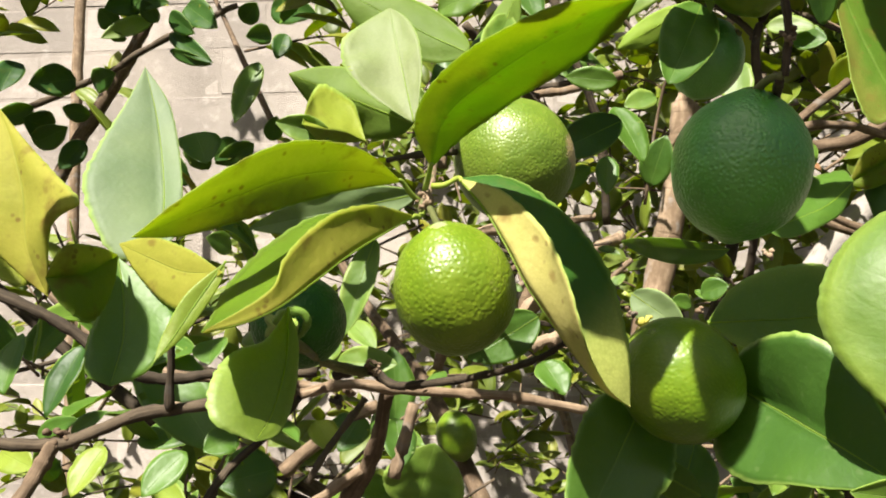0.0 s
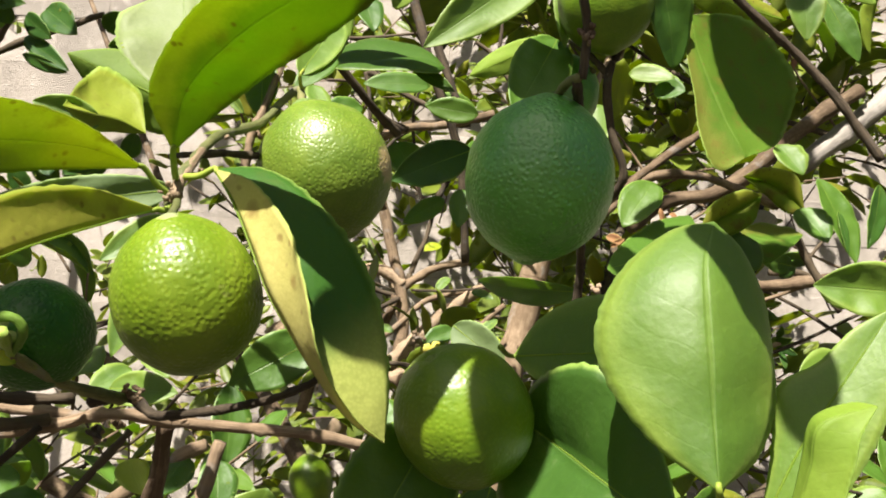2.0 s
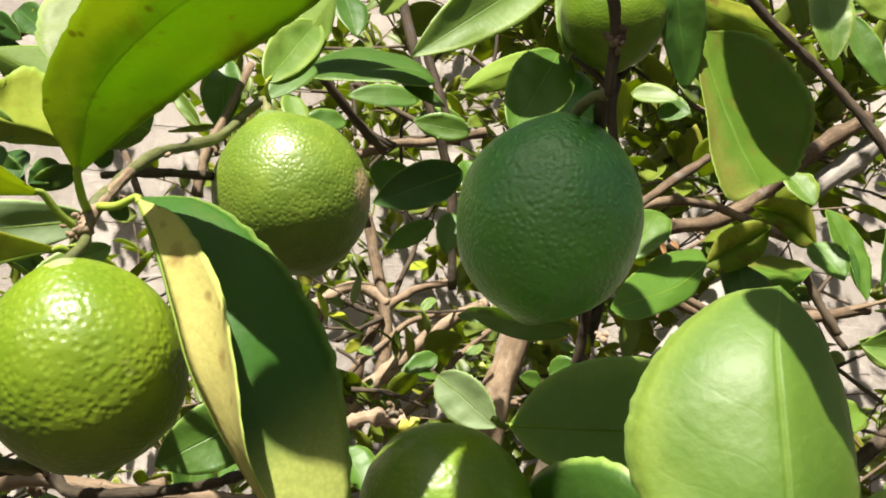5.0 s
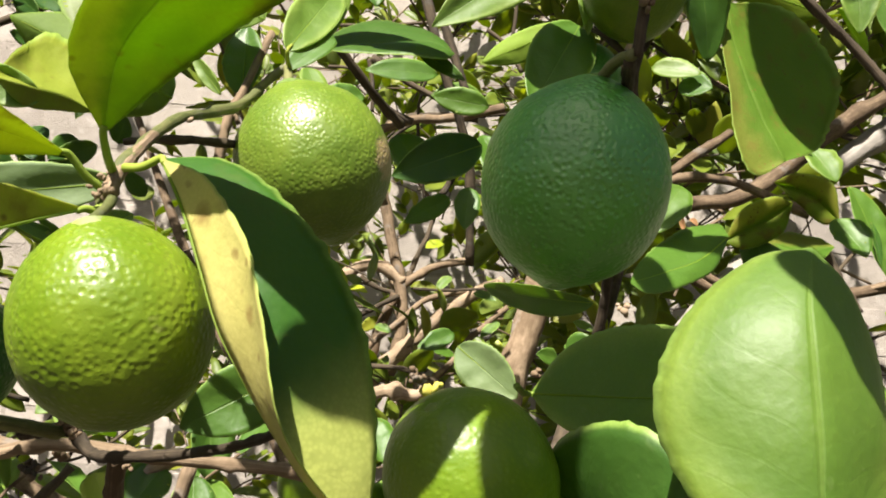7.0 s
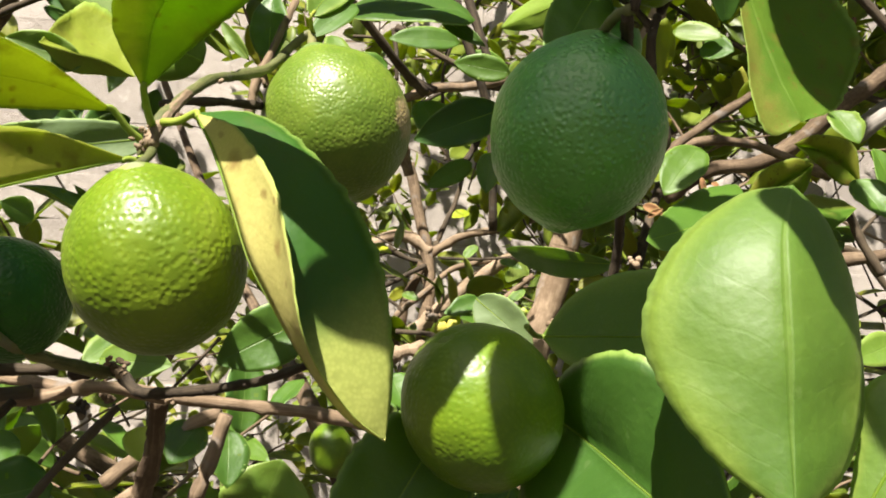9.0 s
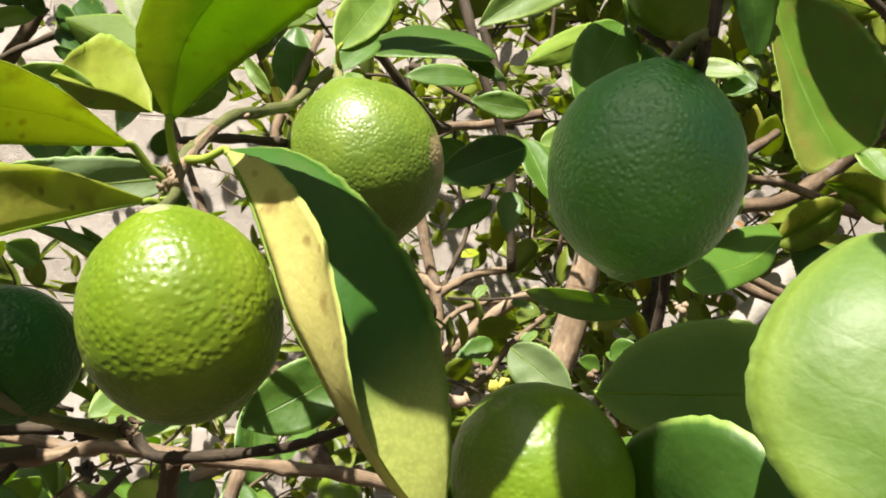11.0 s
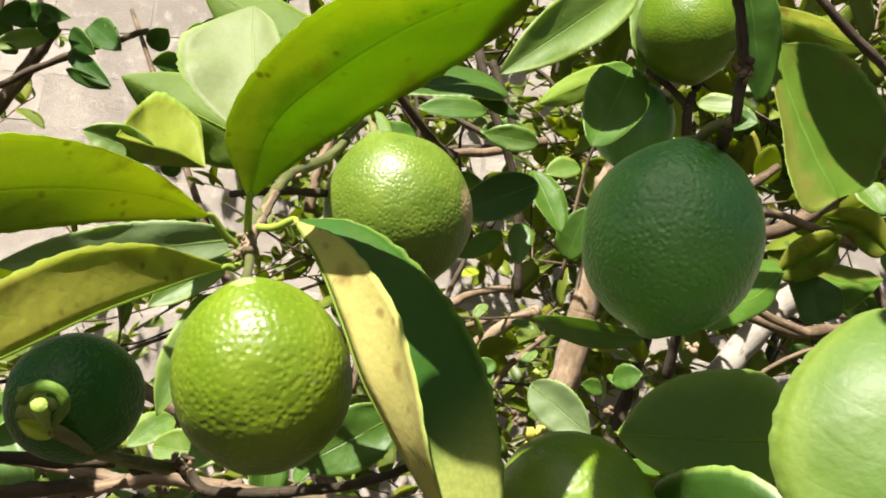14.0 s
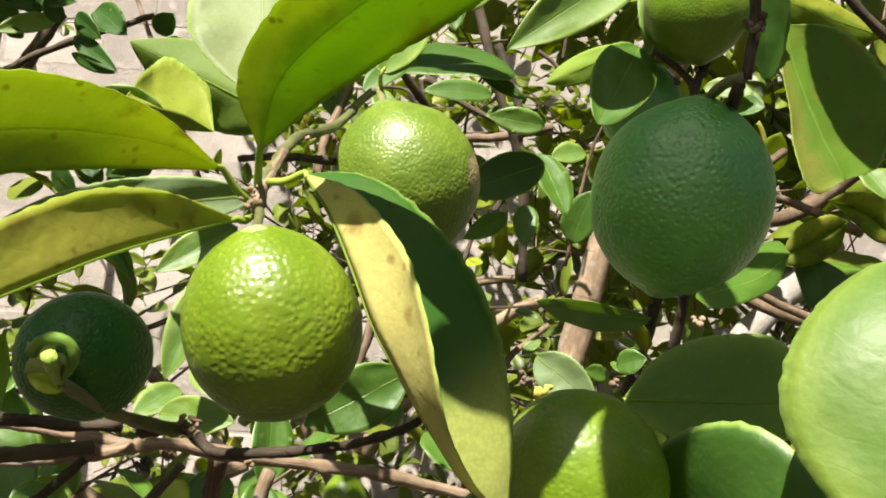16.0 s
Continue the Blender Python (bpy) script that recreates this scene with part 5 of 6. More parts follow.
leaf('green', (0.5697, 1.3000, 1.3568), (0.6415, 1.2800, 1.3435), (-0.204, -0.932, 0.299), 0.0285, 13.0, fine=False)
leaf('green', (0.6334, 1.3000, 1.3100), (0.6657, 1.2800, 1.2953), (-0.336, -0.846, 0.413), 0.0236, 13.0, fine=False)
leaf('green', (0.6160, 1.3000, 1.2922), (0.5897, 1.2800, 1.2582), (-0.148, -0.798, 0.584), 0.0188, 13.0, fine=False)
leaf('fresh', (0.3576, 0.6000, 1.2622), (0.3157, 0.5800, 1.2476), (0.245, -0.852, 0.463), 0.0232, 13.0, fine=False)
leaf('fresh', (-0.0289, 0.6000, 1.4436), (-0.0156, 0.5800, 1.4114), (0.191, -0.797, 0.573), 0.0183, 13.0, fine=False)
leaf('green', (0.0096, 0.5000, 1.4683), (0.0203, 0.4800, 1.4343), (0.221, -0.808, 0.546), 0.0199, 13.0, fine=False)
leaf('green', (-0.0436, 0.5000, 1.4515), (-0.0048, 0.4800, 1.4573), (-0.468, -0.876, 0.116), 0.0266, 13.0, fine=False)
leaf('fresh', (0.0262, 0.6000, 1.5071), (0.0487, 0.5800, 1.5149), (-0.643, -0.760, -0.091), 0.0168, 13.0, fine=False)
branch('branch', 'brown', [(-0.0166, 1.9000, 1.6414), (0.0055, 1.9000, 1.5505), (0.0333, 1.9000, 1.4485), (0.0471, 1.9000, 1.3600), (0.0402, 1.9000, 1.2779), (0.0151, 1.9000, 1.2084)], 0.0122, 0.0154, TREE, knots=0.15)
branch('branch', 'tan', [(-0.1753, 1.9000, 1.3969), (-0.1029, 1.9000, 1.4333), (-0.0547, 1.9000, 1.4647), (-0.0039, 1.9000, 1.4680), (0.0443, 1.9000, 1.4364)], 0.0128, 0.0141, TREE, knots=0.20)
branch('branch', 'brown', [(0.0448, 1.9000, 1.4300), (0.0800, 1.9000, 1.4580), (0.1300, 1.9000, 1.4833), (0.2005, 1.9000, 1.4984), (0.2903, 1.9000, 1.5333)], 0.0103, 0.0077, TREE, knots=0.15)
branch('twig', 'dark', [(0.0538, 1.9000, 1.4473), (0.0732, 1.9000, 1.5029), (0.0956, 1.9000, 1.5568), (0.1083, 1.9000, 1.6239)], 0.0064, 0.0051, TREE, knots=0.15)
branch('branch', 'brown', [(0.0285, 1.8800, 1.4082), (0.0055, 1.8800, 1.3440), (-0.0122, 1.8800, 1.2810), (-0.0268, 1.8800, 1.2129)], 0.0108, 0.0127, TREE, knots=0.15)
branch('branch', 'tan', [(0.2497, 1.7500, 1.4356), (0.1961, 1.8000, 1.4100), (0.1332, 1.8200, 1.3612), (0.0823, 1.8500, 1.3105), (0.0127, 1.8800, 1.2455), (-0.0455, 1.9200, 1.1736), (-0.1280, 1.9800, 1.0471)], 0.0129, 0.0228, TREE, knots=0.15)
branch('twig', 'brown', [(0.2319, 1.8000, 1.4269), (0.1474, 1.8000, 1.4093), (0.0882, 1.8000, 1.3875), (0.0431, 1.8000, 1.3427), (-0.0128, 1.8000, 1.2920), (-0.0445, 1.8000, 1.2433)], 0.0054, 0.0073, TREE, knots=0.15)
branch('twig', 'dark', [(-0.0613, 1.8500, 1.3435), (-0.0085, 1.8500, 1.3750), (0.0366, 1.8500, 1.4001)], 0.0056, 0.0056, TREE, knots=0.15)
branch('twig', 'dark', [(-0.0519, 1.8800, 1.4410), (-0.0125, 1.8800, 1.4182), (0.0260, 1.8800, 1.4080)], 0.0057, 0.0051, TREE, knots=0.15)
branch('twig', 'brown', [(0.2313, 1.5000, 1.3658), (0.1737, 1.5000, 1.3127), (0.1415, 1.5000, 1.2668), (0.1138, 1.5000, 1.2361), (0.0769, 1.5000, 1.2006)], 0.0050, 0.0065, TREE, knots=0.15)
branch('twig', 'dark', [(0.0043, 1.2000, 1.2490), (0.0411, 1.2000, 1.2495), (0.0724, 1.2000, 1.2429), (0.1102, 1.2000, 1.2313)], 0.0035, 0.0028, TREE, knots=0.15)
branch('twig', 'dark', [(0.0613, 1.7000, 1.4051), (0.1411, 1.7000, 1.4067), (0.2210, 1.7000, 1.4176)], 0.0029, 0.0029, TREE, knots=0.15)
branch('twig', 'dark', [(0.1635, 1.6000, 1.2801), (0.2381, 1.6000, 1.2801), (0.3561, 1.6000, 1.2911)], 0.0032, 0.0032, TREE, knots=0.15)
branch('twig', 'dark', [(-0.0509, 1.7000, 1.3215), (-0.0218, 1.7000, 1.3065), (-0.0038, 1.7000, 1.2909)], 0.0034, 0.0034, TREE, knots=0.15)
branch('branch', 'tan', [(0.0204, 0.7000, 1.2284), (0.0366, 0.7000, 1.2346), (0.0577, 0.7000, 1.2332), (0.0659, 0.7000, 1.2370)], 0.0048, 0.0039, TREE, knots=0.60)
branch('branch', 'brown', [(-0.0160, 1.0000, 1.5138), (0.0095, 1.0000, 1.5254), (0.0417, 1.0000, 1.5377), (0.0748, 1.0000, 1.5417), (0.1078, 1.0000, 1.5499), (0.1477, 1.0000, 1.5616)], 0.0048, 0.0058, TREE, knots=0.20)
branch('twig', 'dark', [(-0.0269, 0.9800, 1.5831), (-0.0056, 0.9800, 1.5596), (0.0152, 0.9800, 1.5410), (0.0419, 0.9800, 1.5297)], 0.0032, 0.0041, TREE, knots=0.15)
branch('twig', 'dark', [(-0.0007, 0.9500, 1.5917), (0.0227, 0.9500, 1.5731), (0.0539, 0.9500, 1.5513)], 0.0021, 0.0024, TREE, knots=0.15)
branch('twig', 'dark', [(-0.0126, 0.9600, 1.5925), (-0.0071, 0.9600, 1.5628), (-0.0041, 0.9600, 1.5313)], 0.0025, 0.0022, TREE, knots=0.15)
branch('twig', 'dark', [(-0.0573, 0.9600, 1.5799), (-0.0319, 0.9600, 1.5794), (-0.0152, 0.9600, 1.5688)], 0.0018, 0.0018, TREE, knots=0.15)
branch('twig', 'dark', [(0.1181, 0.9000, 1.4797), (0.1006, 0.9000, 1.4741), (0.0898, 0.9000, 1.4551), (0.0766, 0.9000, 1.4301)], 0.0026, 0.0034, TREE, knots=0.15)
branch('twig', 'dark', [(0.1432, 0.9000, 1.6445), (0.1429, 0.9000, 1.6250), (0.1401, 0.9000, 1.6054)], 0.0020, 0.0020, TREE, knots=0.15)
branch('twig', 'dark', [(0.1141, 0.9000, 1.6127), (0.1331, 0.9000, 1.5984), (0.1529, 0.9000, 1.5683)], 0.0023, 0.0023, TREE, knots=0.15)
branch('twig', 'dark', [(0.4561, 0.8500, 1.3931), (0.4690, 0.8500, 1.3657), (0.4886, 0.8500, 1.3333)], 0.0043, 0.0043, TREE, knots=0.20)
branch('twig', 'dark', [(0.4662, 0.8500, 1.3711), (0.4812, 0.8500, 1.3891), (0.4963, 0.8500, 1.4027)], 0.0019, 0.0016, TREE, knots=0.15)
branch('branch', 'brown', [(0.3041, 0.8000, 1.3608), (0.3228, 0.8000, 1.3490), (0.3467, 0.8000, 1.3402), (0.3680, 0.8000, 1.3327)], 0.0038, 0.0043, TREE, knots=0.15)
# two shadow casters, added out of view
leaf('green', (0.1217, 0.3847, 1.6246), (0.1786, 0.3877, 1.6434), (-0.230, -0.566, 0.791), 0.0200, 6.0, blunt=0.62)
leaf('green', (0.0931, 0.3541, 1.6436), (0.1041, 0.3130, 1.6174), (-0.230, -0.566, 0.791), 0.0260, 6.0, blunt=0.62)
leaf('mature', (0.0421, 0.6600, 1.4864), (0.0773, 0.6400, 1.4583), (-0.454, -0.889, 0.063), 0.0121, 12.0)
leaf('yellow', (0.0085, 0.6000, 1.2967), (0.0017, 0.5800, 1.3132), (0.962, -0.260, 0.081), 0.0108, 12.0)
leaf('yellow', (0.0080, 0.6200, 1.3034), (0.0217, 0.6000, 1.2993), (-0.413, -0.448, 0.793), 0.0068, 12.0)
leaf('green', (0.4799, 0.8500, 1.4595), (0.5064, 0.8300, 1.3662), (0.289, -0.916, 0.278), 0.0431, 14.0)
leaf('mature', (0.4956, 0.8400, 1.4229), (0.4925, 0.8200, 1.3753), (0.340, -0.875, 0.346), 0.0117, 6.0)
leaf('mature', (0.5171, 0.8000, 1.4423), (0.4891, 0.7800, 1.3733), (0.406, -0.908, 0.098), 0.0261, 10.0)
leaf('green', (0.4539, 0.8600, 1.3656), (0.4119, 0.8400, 1.3677), (0.405, -0.877, -0.258), 0.0218, 8.0)
leaf('fresh', (0.2175, 1.5000, 1.3380), (0.1839, 1.4800, 1.3079), (-0.100, -0.774, 0.625), 0.0220, 12.0)
leaf('yellow', (0.2039, 1.5000, 1.3095), (0.2246, 1.4800, 1.2831), (-0.063, -0.819, 0.571), 0.0200, 12.0)
leaf('fresh', (0.0002, 1.5000, 1.3171), (0.0306, 1.4800, 1.3066), (-0.230, -0.704, 0.672), 0.0200, 12.0)
leaf('yellow', (0.1225, 1.8000, 1.5180), (0.0862, 1.7800, 1.5005), (0.048, -0.706, 0.706), 0.0315, 12.0)
leaf('fresh', (0.1423, 1.7500, 1.4405), (0.1139, 1.7300, 1.4075), (-0.129, -0.795, 0.593), 0.0259, 12.0)
leaf('fresh', (0.1696, 1.5000, 1.3870), (0.2083, 1.4800, 1.3730), (-0.156, -0.751, 0.642), 0.0220, 12.0)
leaf('yellow', (0.0669, 1.4000, 1.2540), (0.0405, 1.3800, 1.2439), (0.172, -0.615, 0.770), 0.0204, 12.0)
leaf('fresh', (0.0812, 1.4000, 1.2458), (0.0696, 1.3800, 1.2766), (0.485, -0.805, -0.341), 0.0223, 12.0)
leaf('green', (0.1175, 1.3000, 1.2998), (0.0717, 1.2800, 1.2802), (0.025, -0.729, 0.684), 0.0223, 12.0)
leaf('green', (0.1276, 1.3000, 1.2736), (0.0969, 1.2800, 1.2751), (0.409, -0.573, 0.710), 0.0223, 12.0)
leaf('fresh', (0.2844, 1.2000, 1.3293), (0.3120, 1.1800, 1.3146), (-0.176, -0.728, 0.662), 0.0157, 12.0)
leaf('green', (0.2530, 1.1000, 1.2925), (0.2672, 1.0800, 1.2771), (-0.182, -0.678, 0.713), 0.0129, 12.0)
# three more added casters above the view, for shade on leaves further back
leaf('green', (-0.0725, 0.5782, 1.5787), (0.0097, 0.5746, 1.6001), (-0.230, -0.566, 0.791), 0.0420, 6.0, blunt=0.62)
leaf('green', (-0.0193, 0.5650, 1.5734), (0.0481, 0.5478, 1.5808), (-0.230, -0.566, 0.791), 0.0220, 6.0, blunt=0.62)
leaf('green', (0.2436, 0.5288, 1.7056), (0.2447, 0.4757, 1.6680), (-0.230, -0.566, 0.791), 0.0360, 6.0, blunt=0.62)
leaf('mature', (-0.7433, 1.1800, 1.5886), (-0.7941, 1.1600, 1.5619), (0.504, -0.777, -0.377), 0.0368, 12.0, fine=False)
leaf('mature', (-0.7404, 1.1800, 1.5296), (-0.6743, 1.1600, 1.5504), (-0.058, -0.807, -0.588), 0.0418, 12.0, fine=False)
leaf('mature', (-0.6573, 1.1800, 1.5325), (-0.6850, 1.1600, 1.4843), (0.560, -0.828, 0.021), 0.0368, 12.0, fine=False)
leaf('mature', (-0.6090, 1.1800, 1.7133), (-0.6320, 1.1600, 1.7383), (0.124, -0.827, -0.548), 0.0384, 12.0, fine=False)
leaf('mature', (-0.5267, 1.1800, 1.7337), (-0.4763, 1.1600, 1.6927), (-0.487, -0.855, -0.181), 0.0334, 12.0, fine=False)
leaf('mature', (-0.4078, 1.1800, 1.7162), (-0.3794, 1.1600, 1.7390), (-0.025, -0.766, -0.642), 0.0351, 12.0, fine=False)
leaf('mature', (-0.3400, 1.1800, 1.6960), (-0.3467, 1.1600, 1.6489), (0.343, -0.881, 0.326), 0.0318, 12.0, fine=False)
leaf('mature', (-0.5248, 1.1800, 1.6742), (-0.4482, 1.1600, 1.6428), (-0.381, -0.835, -0.398), 0.0217, 12.0, fine=False)
leaf('mature', (-0.3591, 1.1800, 1.5268), (-0.3450, 1.1600, 1.5611), (0.103, -0.840, -0.533), 0.0301, 12.0, fine=False)
leaf('mature', (-0.4911, 1.1800, 1.4585), (-0.5111, 1.1600, 1.5120), (0.033, -0.940, -0.339), 0.0334, 12.0, fine=False)
leaf('mature', (-0.4560, 1.1800, 1.4844), (-0.4851, 1.1600, 1.5334), (0.010, -0.928, -0.373), 0.0418, 12.0, fine=False)
leaf('mature', (-0.3856, 1.1800, 1.5229), (-0.4397, 1.1600, 1.4890), (0.507, -0.792, -0.341), 0.0351, 12.0, fine=False)
leaf('mature', (-0.6035, 1.1800, 1.6902), (-0.6031, 1.1600, 1.7011), (0.110, -0.474, -0.874), 0.0251, 12.0, fine=False)
leaf('mature', (-0.3269, 1.1800, 1.7136), (-0.3351, 1.1600, 1.7375), (0.134, -0.781, -0.610), 0.0334, 12.0, fine=False)
leaf('mature', (-0.6497, 1.1800, 1.5729), (-0.6848, 1.1600, 1.5819), (0.285, -0.760, -0.583), 0.0334, 12.0, fine=False)
leaf('mature', (-0.5447, 1.1800, 1.7205), (-0.5639, 1.1600, 1.7497), (0.099, -0.850, -0.517), 0.0301, 12.0, fine=False)
leaf('mature', (-0.3138, 1.1800, 1.4560), (-0.3350, 1.1600, 1.4872), (0.084, -0.864, -0.496), 0.0284, 12.0, fine=False)
# small unseen casters, added to shape shadows on the near leaves
leaf('green', (0.0893, 0.1746, 1.4074), (0.1000, 0.1522, 1.3945), (-0.230, -0.566, 0.791), 0.0140, 6.0, blunt=0.50)
leaf('green', (0.1083, 0.1467, 1.4191), (0.1037, 0.1282, 1.4046), (-0.230, -0.566, 0.791), 0.0180, 6.0, blunt=0.50)
leaf('mature', (0.6017, 1.2500, 1.3078), (0.5622, 1.2300, 1.3307), (0.162, -0.865, -0.475), 0.0164, 10.0, fine=False)
leaf('mature', (0.6197, 1.2500, 1.3057), (0.6368, 1.2300, 1.3098), (-0.429, -0.521, -0.738), 0.0148, 10.0, fine=False)
leaf('mature', (0.6246, 1.2500, 1.3092), (0.6211, 1.2300, 1.3287), (0.158, -0.704, -0.693), 0.0131, 10.0, fine=False)
leaf('mature', (0.6138, 1.2500, 1.2965), (0.5933, 1.2300, 1.2664), (0.632, -0.771, 0.084), 0.0131, 10.0, fine=False)
leaf('mature', (0.6260, 1.2500, 1.2956), (0.6253, 1.2300, 1.2621), (0.231, -0.838, 0.494), 0.0131, 10.0, fine=False)
leaf('mature', (0.6260, 1.2500, 1.2972), (0.6442, 1.2300, 1.2851), (-0.780, -0.599, -0.181), 0.0123, 10.0, fine=False)
leaf('mature', (0.5934, 1.2500, 1.2993), (0.5602, 1.2300, 1.3037), (0.396, -0.767, -0.505), 0.0131, 10.0, fine=False)
leaf('mature', (0.5484, 1.2500, 1.2966), (0.5841, 1.2300, 1.2870), (-0.528, -0.757, -0.385), 0.0115, 10.0, fine=False)
leaf('fresh', (0.5902, 1.2500, 1.3573), (0.6177, 1.2300, 1.3596), (-0.421, -0.492, 0.762), 0.0131, 10.0, fine=False)
leaf('fresh', (0.5529, 1.2500, 1.3469), (0.5728, 1.2300, 1.3377), (-0.178, -0.552, 0.815), 0.0164, 10.0, fine=False)
leaf('fresh', (0.5941, 1.2500, 1.3437), (0.6132, 1.2300, 1.3378), (-0.253, -0.490, 0.834), 0.0131, 10.0, fine=False)
leaf('fresh', (0.5692, 1.2500, 1.3301), (0.5402, 1.2300, 1.3159), (0.084, -0.653, 0.752), 0.0131, 10.0, fine=False)
leaf('mature', (0.4939, 0.9000, 1.3767), (0.4523, 0.8800, 1.3806), (0.343, -0.807, -0.480), 0.0172, 10.0, fine=False)
leaf('mature', (0.4793, 0.9000, 1.3758), (0.4490, 0.8800, 1.3567), (0.630, -0.744, -0.224), 0.0195, 10.0, fine=False)
leaf('mature', (0.5045, 0.9200, 1.3823), (0.4767, 0.9000, 1.3872), (0.430, -0.730, -0.532), 0.0129, 10.0, fine=False)
branch('twig', 'tan', [(0.5360, 1.2500, 1.2879), (0.5811, 1.2500, 1.2970), (0.6138, 1.2500, 1.2989), (0.6385, 1.2500, 1.3052)], 0.0049, 0.0033, TREE, knots=0.15)
branch('twig', 'brown', [(0.5407, 1.2500, 1.3592), (0.5611, 1.2500, 1.3377), (0.5935, 1.2500, 1.3114), (0.6097, 1.2500, 1.3003)], 0.0029, 0.0025, TREE, knots=0.15)
# added out of view as a shadow caster
leaf('green', (0.0066, 0.1297, 1.4880), (-0.0286, 0.1441, 1.4880), (-0.230, -0.566, 0.791), 0.0150, 6.0, blunt=0.4)
knobs((0.0535, 0.3215, 1.2503), 0.0021, 8, 'yellow')
knobs((0.0490, 0.3190, 1.2532), 0.0017, 6, 'brown')
branch('collar', 'fresh', [(-0.0899, 0.3070, 1.2500), (-0.0860, 0.3030, 1.2531), (-0.0812, 0.3010, 1.2541), (-0.0780, 0.3020, 1.2527), (-0.0770, 0.3040, 1.2495), (-0.0797, 0.3080, 1.2460), (-0.0837, 0.3130, 1.2432)], 0.0017, 0.0014, TREE, knots=0.1, steps=5)
branch('stub', 'sap', [(-0.0839, 0.3130, 1.2426), (-0.0832, 0.3070, 1.2454), (-0.0814, 0.2990, 1.2493)], 0.0014, 0.0021, TREE, knots=0.05)
branch('twig', 'green', [(-0.0859, 0.3180, 1.2424), (-0.0830, 0.3300, 1.2379), (-0.0793, 0.3520, 1.2315), (-0.0690, 0.3780, 1.2263)], 0.0016, 0.0024, TREE, knots=0.15)
knobs((-0.0830, 0.3120, 1.2417), 0.0006, 3, 'brown')
leaf('yellow', (-0.0841, 0.3170, 1.2400), (-0.0945, 0.3160, 1.2437), (0.076, -0.996, -0.056), 0.0055, 22.5)
knobs((-0.0655, 0.3700, 1.2310), 0.0014, 7, 'brown')
knobs((-0.0602, 0.3720, 1.2268), 0.0014, 7, 'brown')
knobs((-0.0844, 0.3980, 1.2117), 0.0022, 7, 'dark')
knobs((-0.1216, 0.4100, 1.2117), 0.0018, 6, 'tan')
knobs((-0.0301, 0.2870, 1.2970), 0.0010, 4, 'tan')
knobs((-0.0306, 0.2860, 1.2929), 0.0010, 5, 'brown')
knobs((-0.0252, 0.3020, 1.3040), 0.0010, 4, 'tan')
knobs((-0.0282, 0.3450, 1.3294), 0.0010, 3, 'tan')
branch('twig', 'tan', [(-0.0287, 0.2890, 1.2931), (-0.0293, 0.2940, 1.2985), (-0.0285, 0.3040, 1.3074), (-0.0288, 0.3180, 1.3162)], 0.0018, 0.0015, TREE, knots=0.2)
# leaves added high out of view to darken the background low on the left
leaf('green', (-0.4747, 0.4542, 1.7032), (-0.3860, 0.4254, 1.7084), (-0.230, -0.566, 0.791), 0.0538, 6.0, blunt=0.66)
leaf('green', (-0.5015, 0.3692, 1.6583), (-0.4337, 0.3882, 1.6916), (-0.230, -0.566, 0.791), 0.0470, 6.0, blunt=0.66)
leaf('green', (-0.2899, 0.1384, 1.6446), (-0.3297, 0.2017, 1.6782), (-0.230, -0.566, 0.791), 0.0537, 6.0, blunt=0.66)
leaf('green', (-0.4238, 0.1564, 1.6812), (-0.4812, 0.2060, 1.7000), (-0.230, -0.566, 0.791), 0.0400, 6.0, blunt=0.66)
leaf('green', (-0.6537, 0.5002, 1.7615), (-0.6387, 0.5638, 1.8114), (-0.230, -0.566, 0.791), 0.0544, 6.0, blunt=0.66)
leaf('green', (-0.4553, 0.5156, 1.7366), (-0.3772, 0.5522, 1.7855), (-0.230, -0.566, 0.791), 0.0534, 6.0, blunt=0.66)
leaf('green', (-0.4134, 0.2621, 1.6793), (-0.3367, 0.2316, 1.6799), (-0.230, -0.566, 0.791), 0.0490, 6.0, blunt=0.66)
leaf('green', (-0.3579, 0.2046, 1.7469), (-0.3272, 0.2663, 1.8000), (-0.230, -0.566, 0.791), 0.0447, 6.0, blunt=0.66)
leaf('green', (-0.4222, 0.6406, 1.6828), (-0.3340, 0.6092, 1.6860), (-0.230, -0.566, 0.791), 0.0527, 6.0, blunt=0.66)
leaf('green', (-0.2656, 0.4298, 1.6299), (-0.3322, 0.4661, 1.6364), (-0.230, -0.566, 0.791), 0.0427, 6.0, blunt=0.66)
leaf('green', (-0.6485, 0.4686, 1.6663), (-0.6296, 0.5321, 1.7173), (-0.230, -0.566, 0.791), 0.0453, 6.0, blunt=0.66)
leaf('green', (-0.3163, 0.4113, 1.7934), (-0.3995, 0.4591, 1.8034), (-0.230, -0.566, 0.791), 0.0405, 6.0, blunt=0.66)
leaf('green', (-0.6151, 0.3271, 1.7538), (-0.6014, 0.3921, 1.8043), (-0.230, -0.566, 0.791), 0.0539, 6.0, blunt=0.66)
leaf('green', (-0.3589, 0.2445, 1.6621), (-0.4315, 0.2748, 1.6626), (-0.230, -0.566, 0.791), 0.0503, 6.0, blunt=0.66)
leaf('green', (-0.6563, 0.5377, 1.7422), (-0.6549, 0.6068, 1.7919), (-0.230, -0.566, 0.791), 0.0436, 6.0, blunt=0.66)
leaf('green', (-0.2878, 0.3366, 1.6027), (-0.2568, 0.4077, 1.6625), (-0.230, -0.566, 0.791), 0.0405, 6.0, blunt=0.66)
leaf('green', (-0.3824, 0.4156, 1.8096), (-0.2941, 0.4052, 1.8278), (-0.230, -0.566, 0.791), 0.0518, 6.0, blunt=0.66)
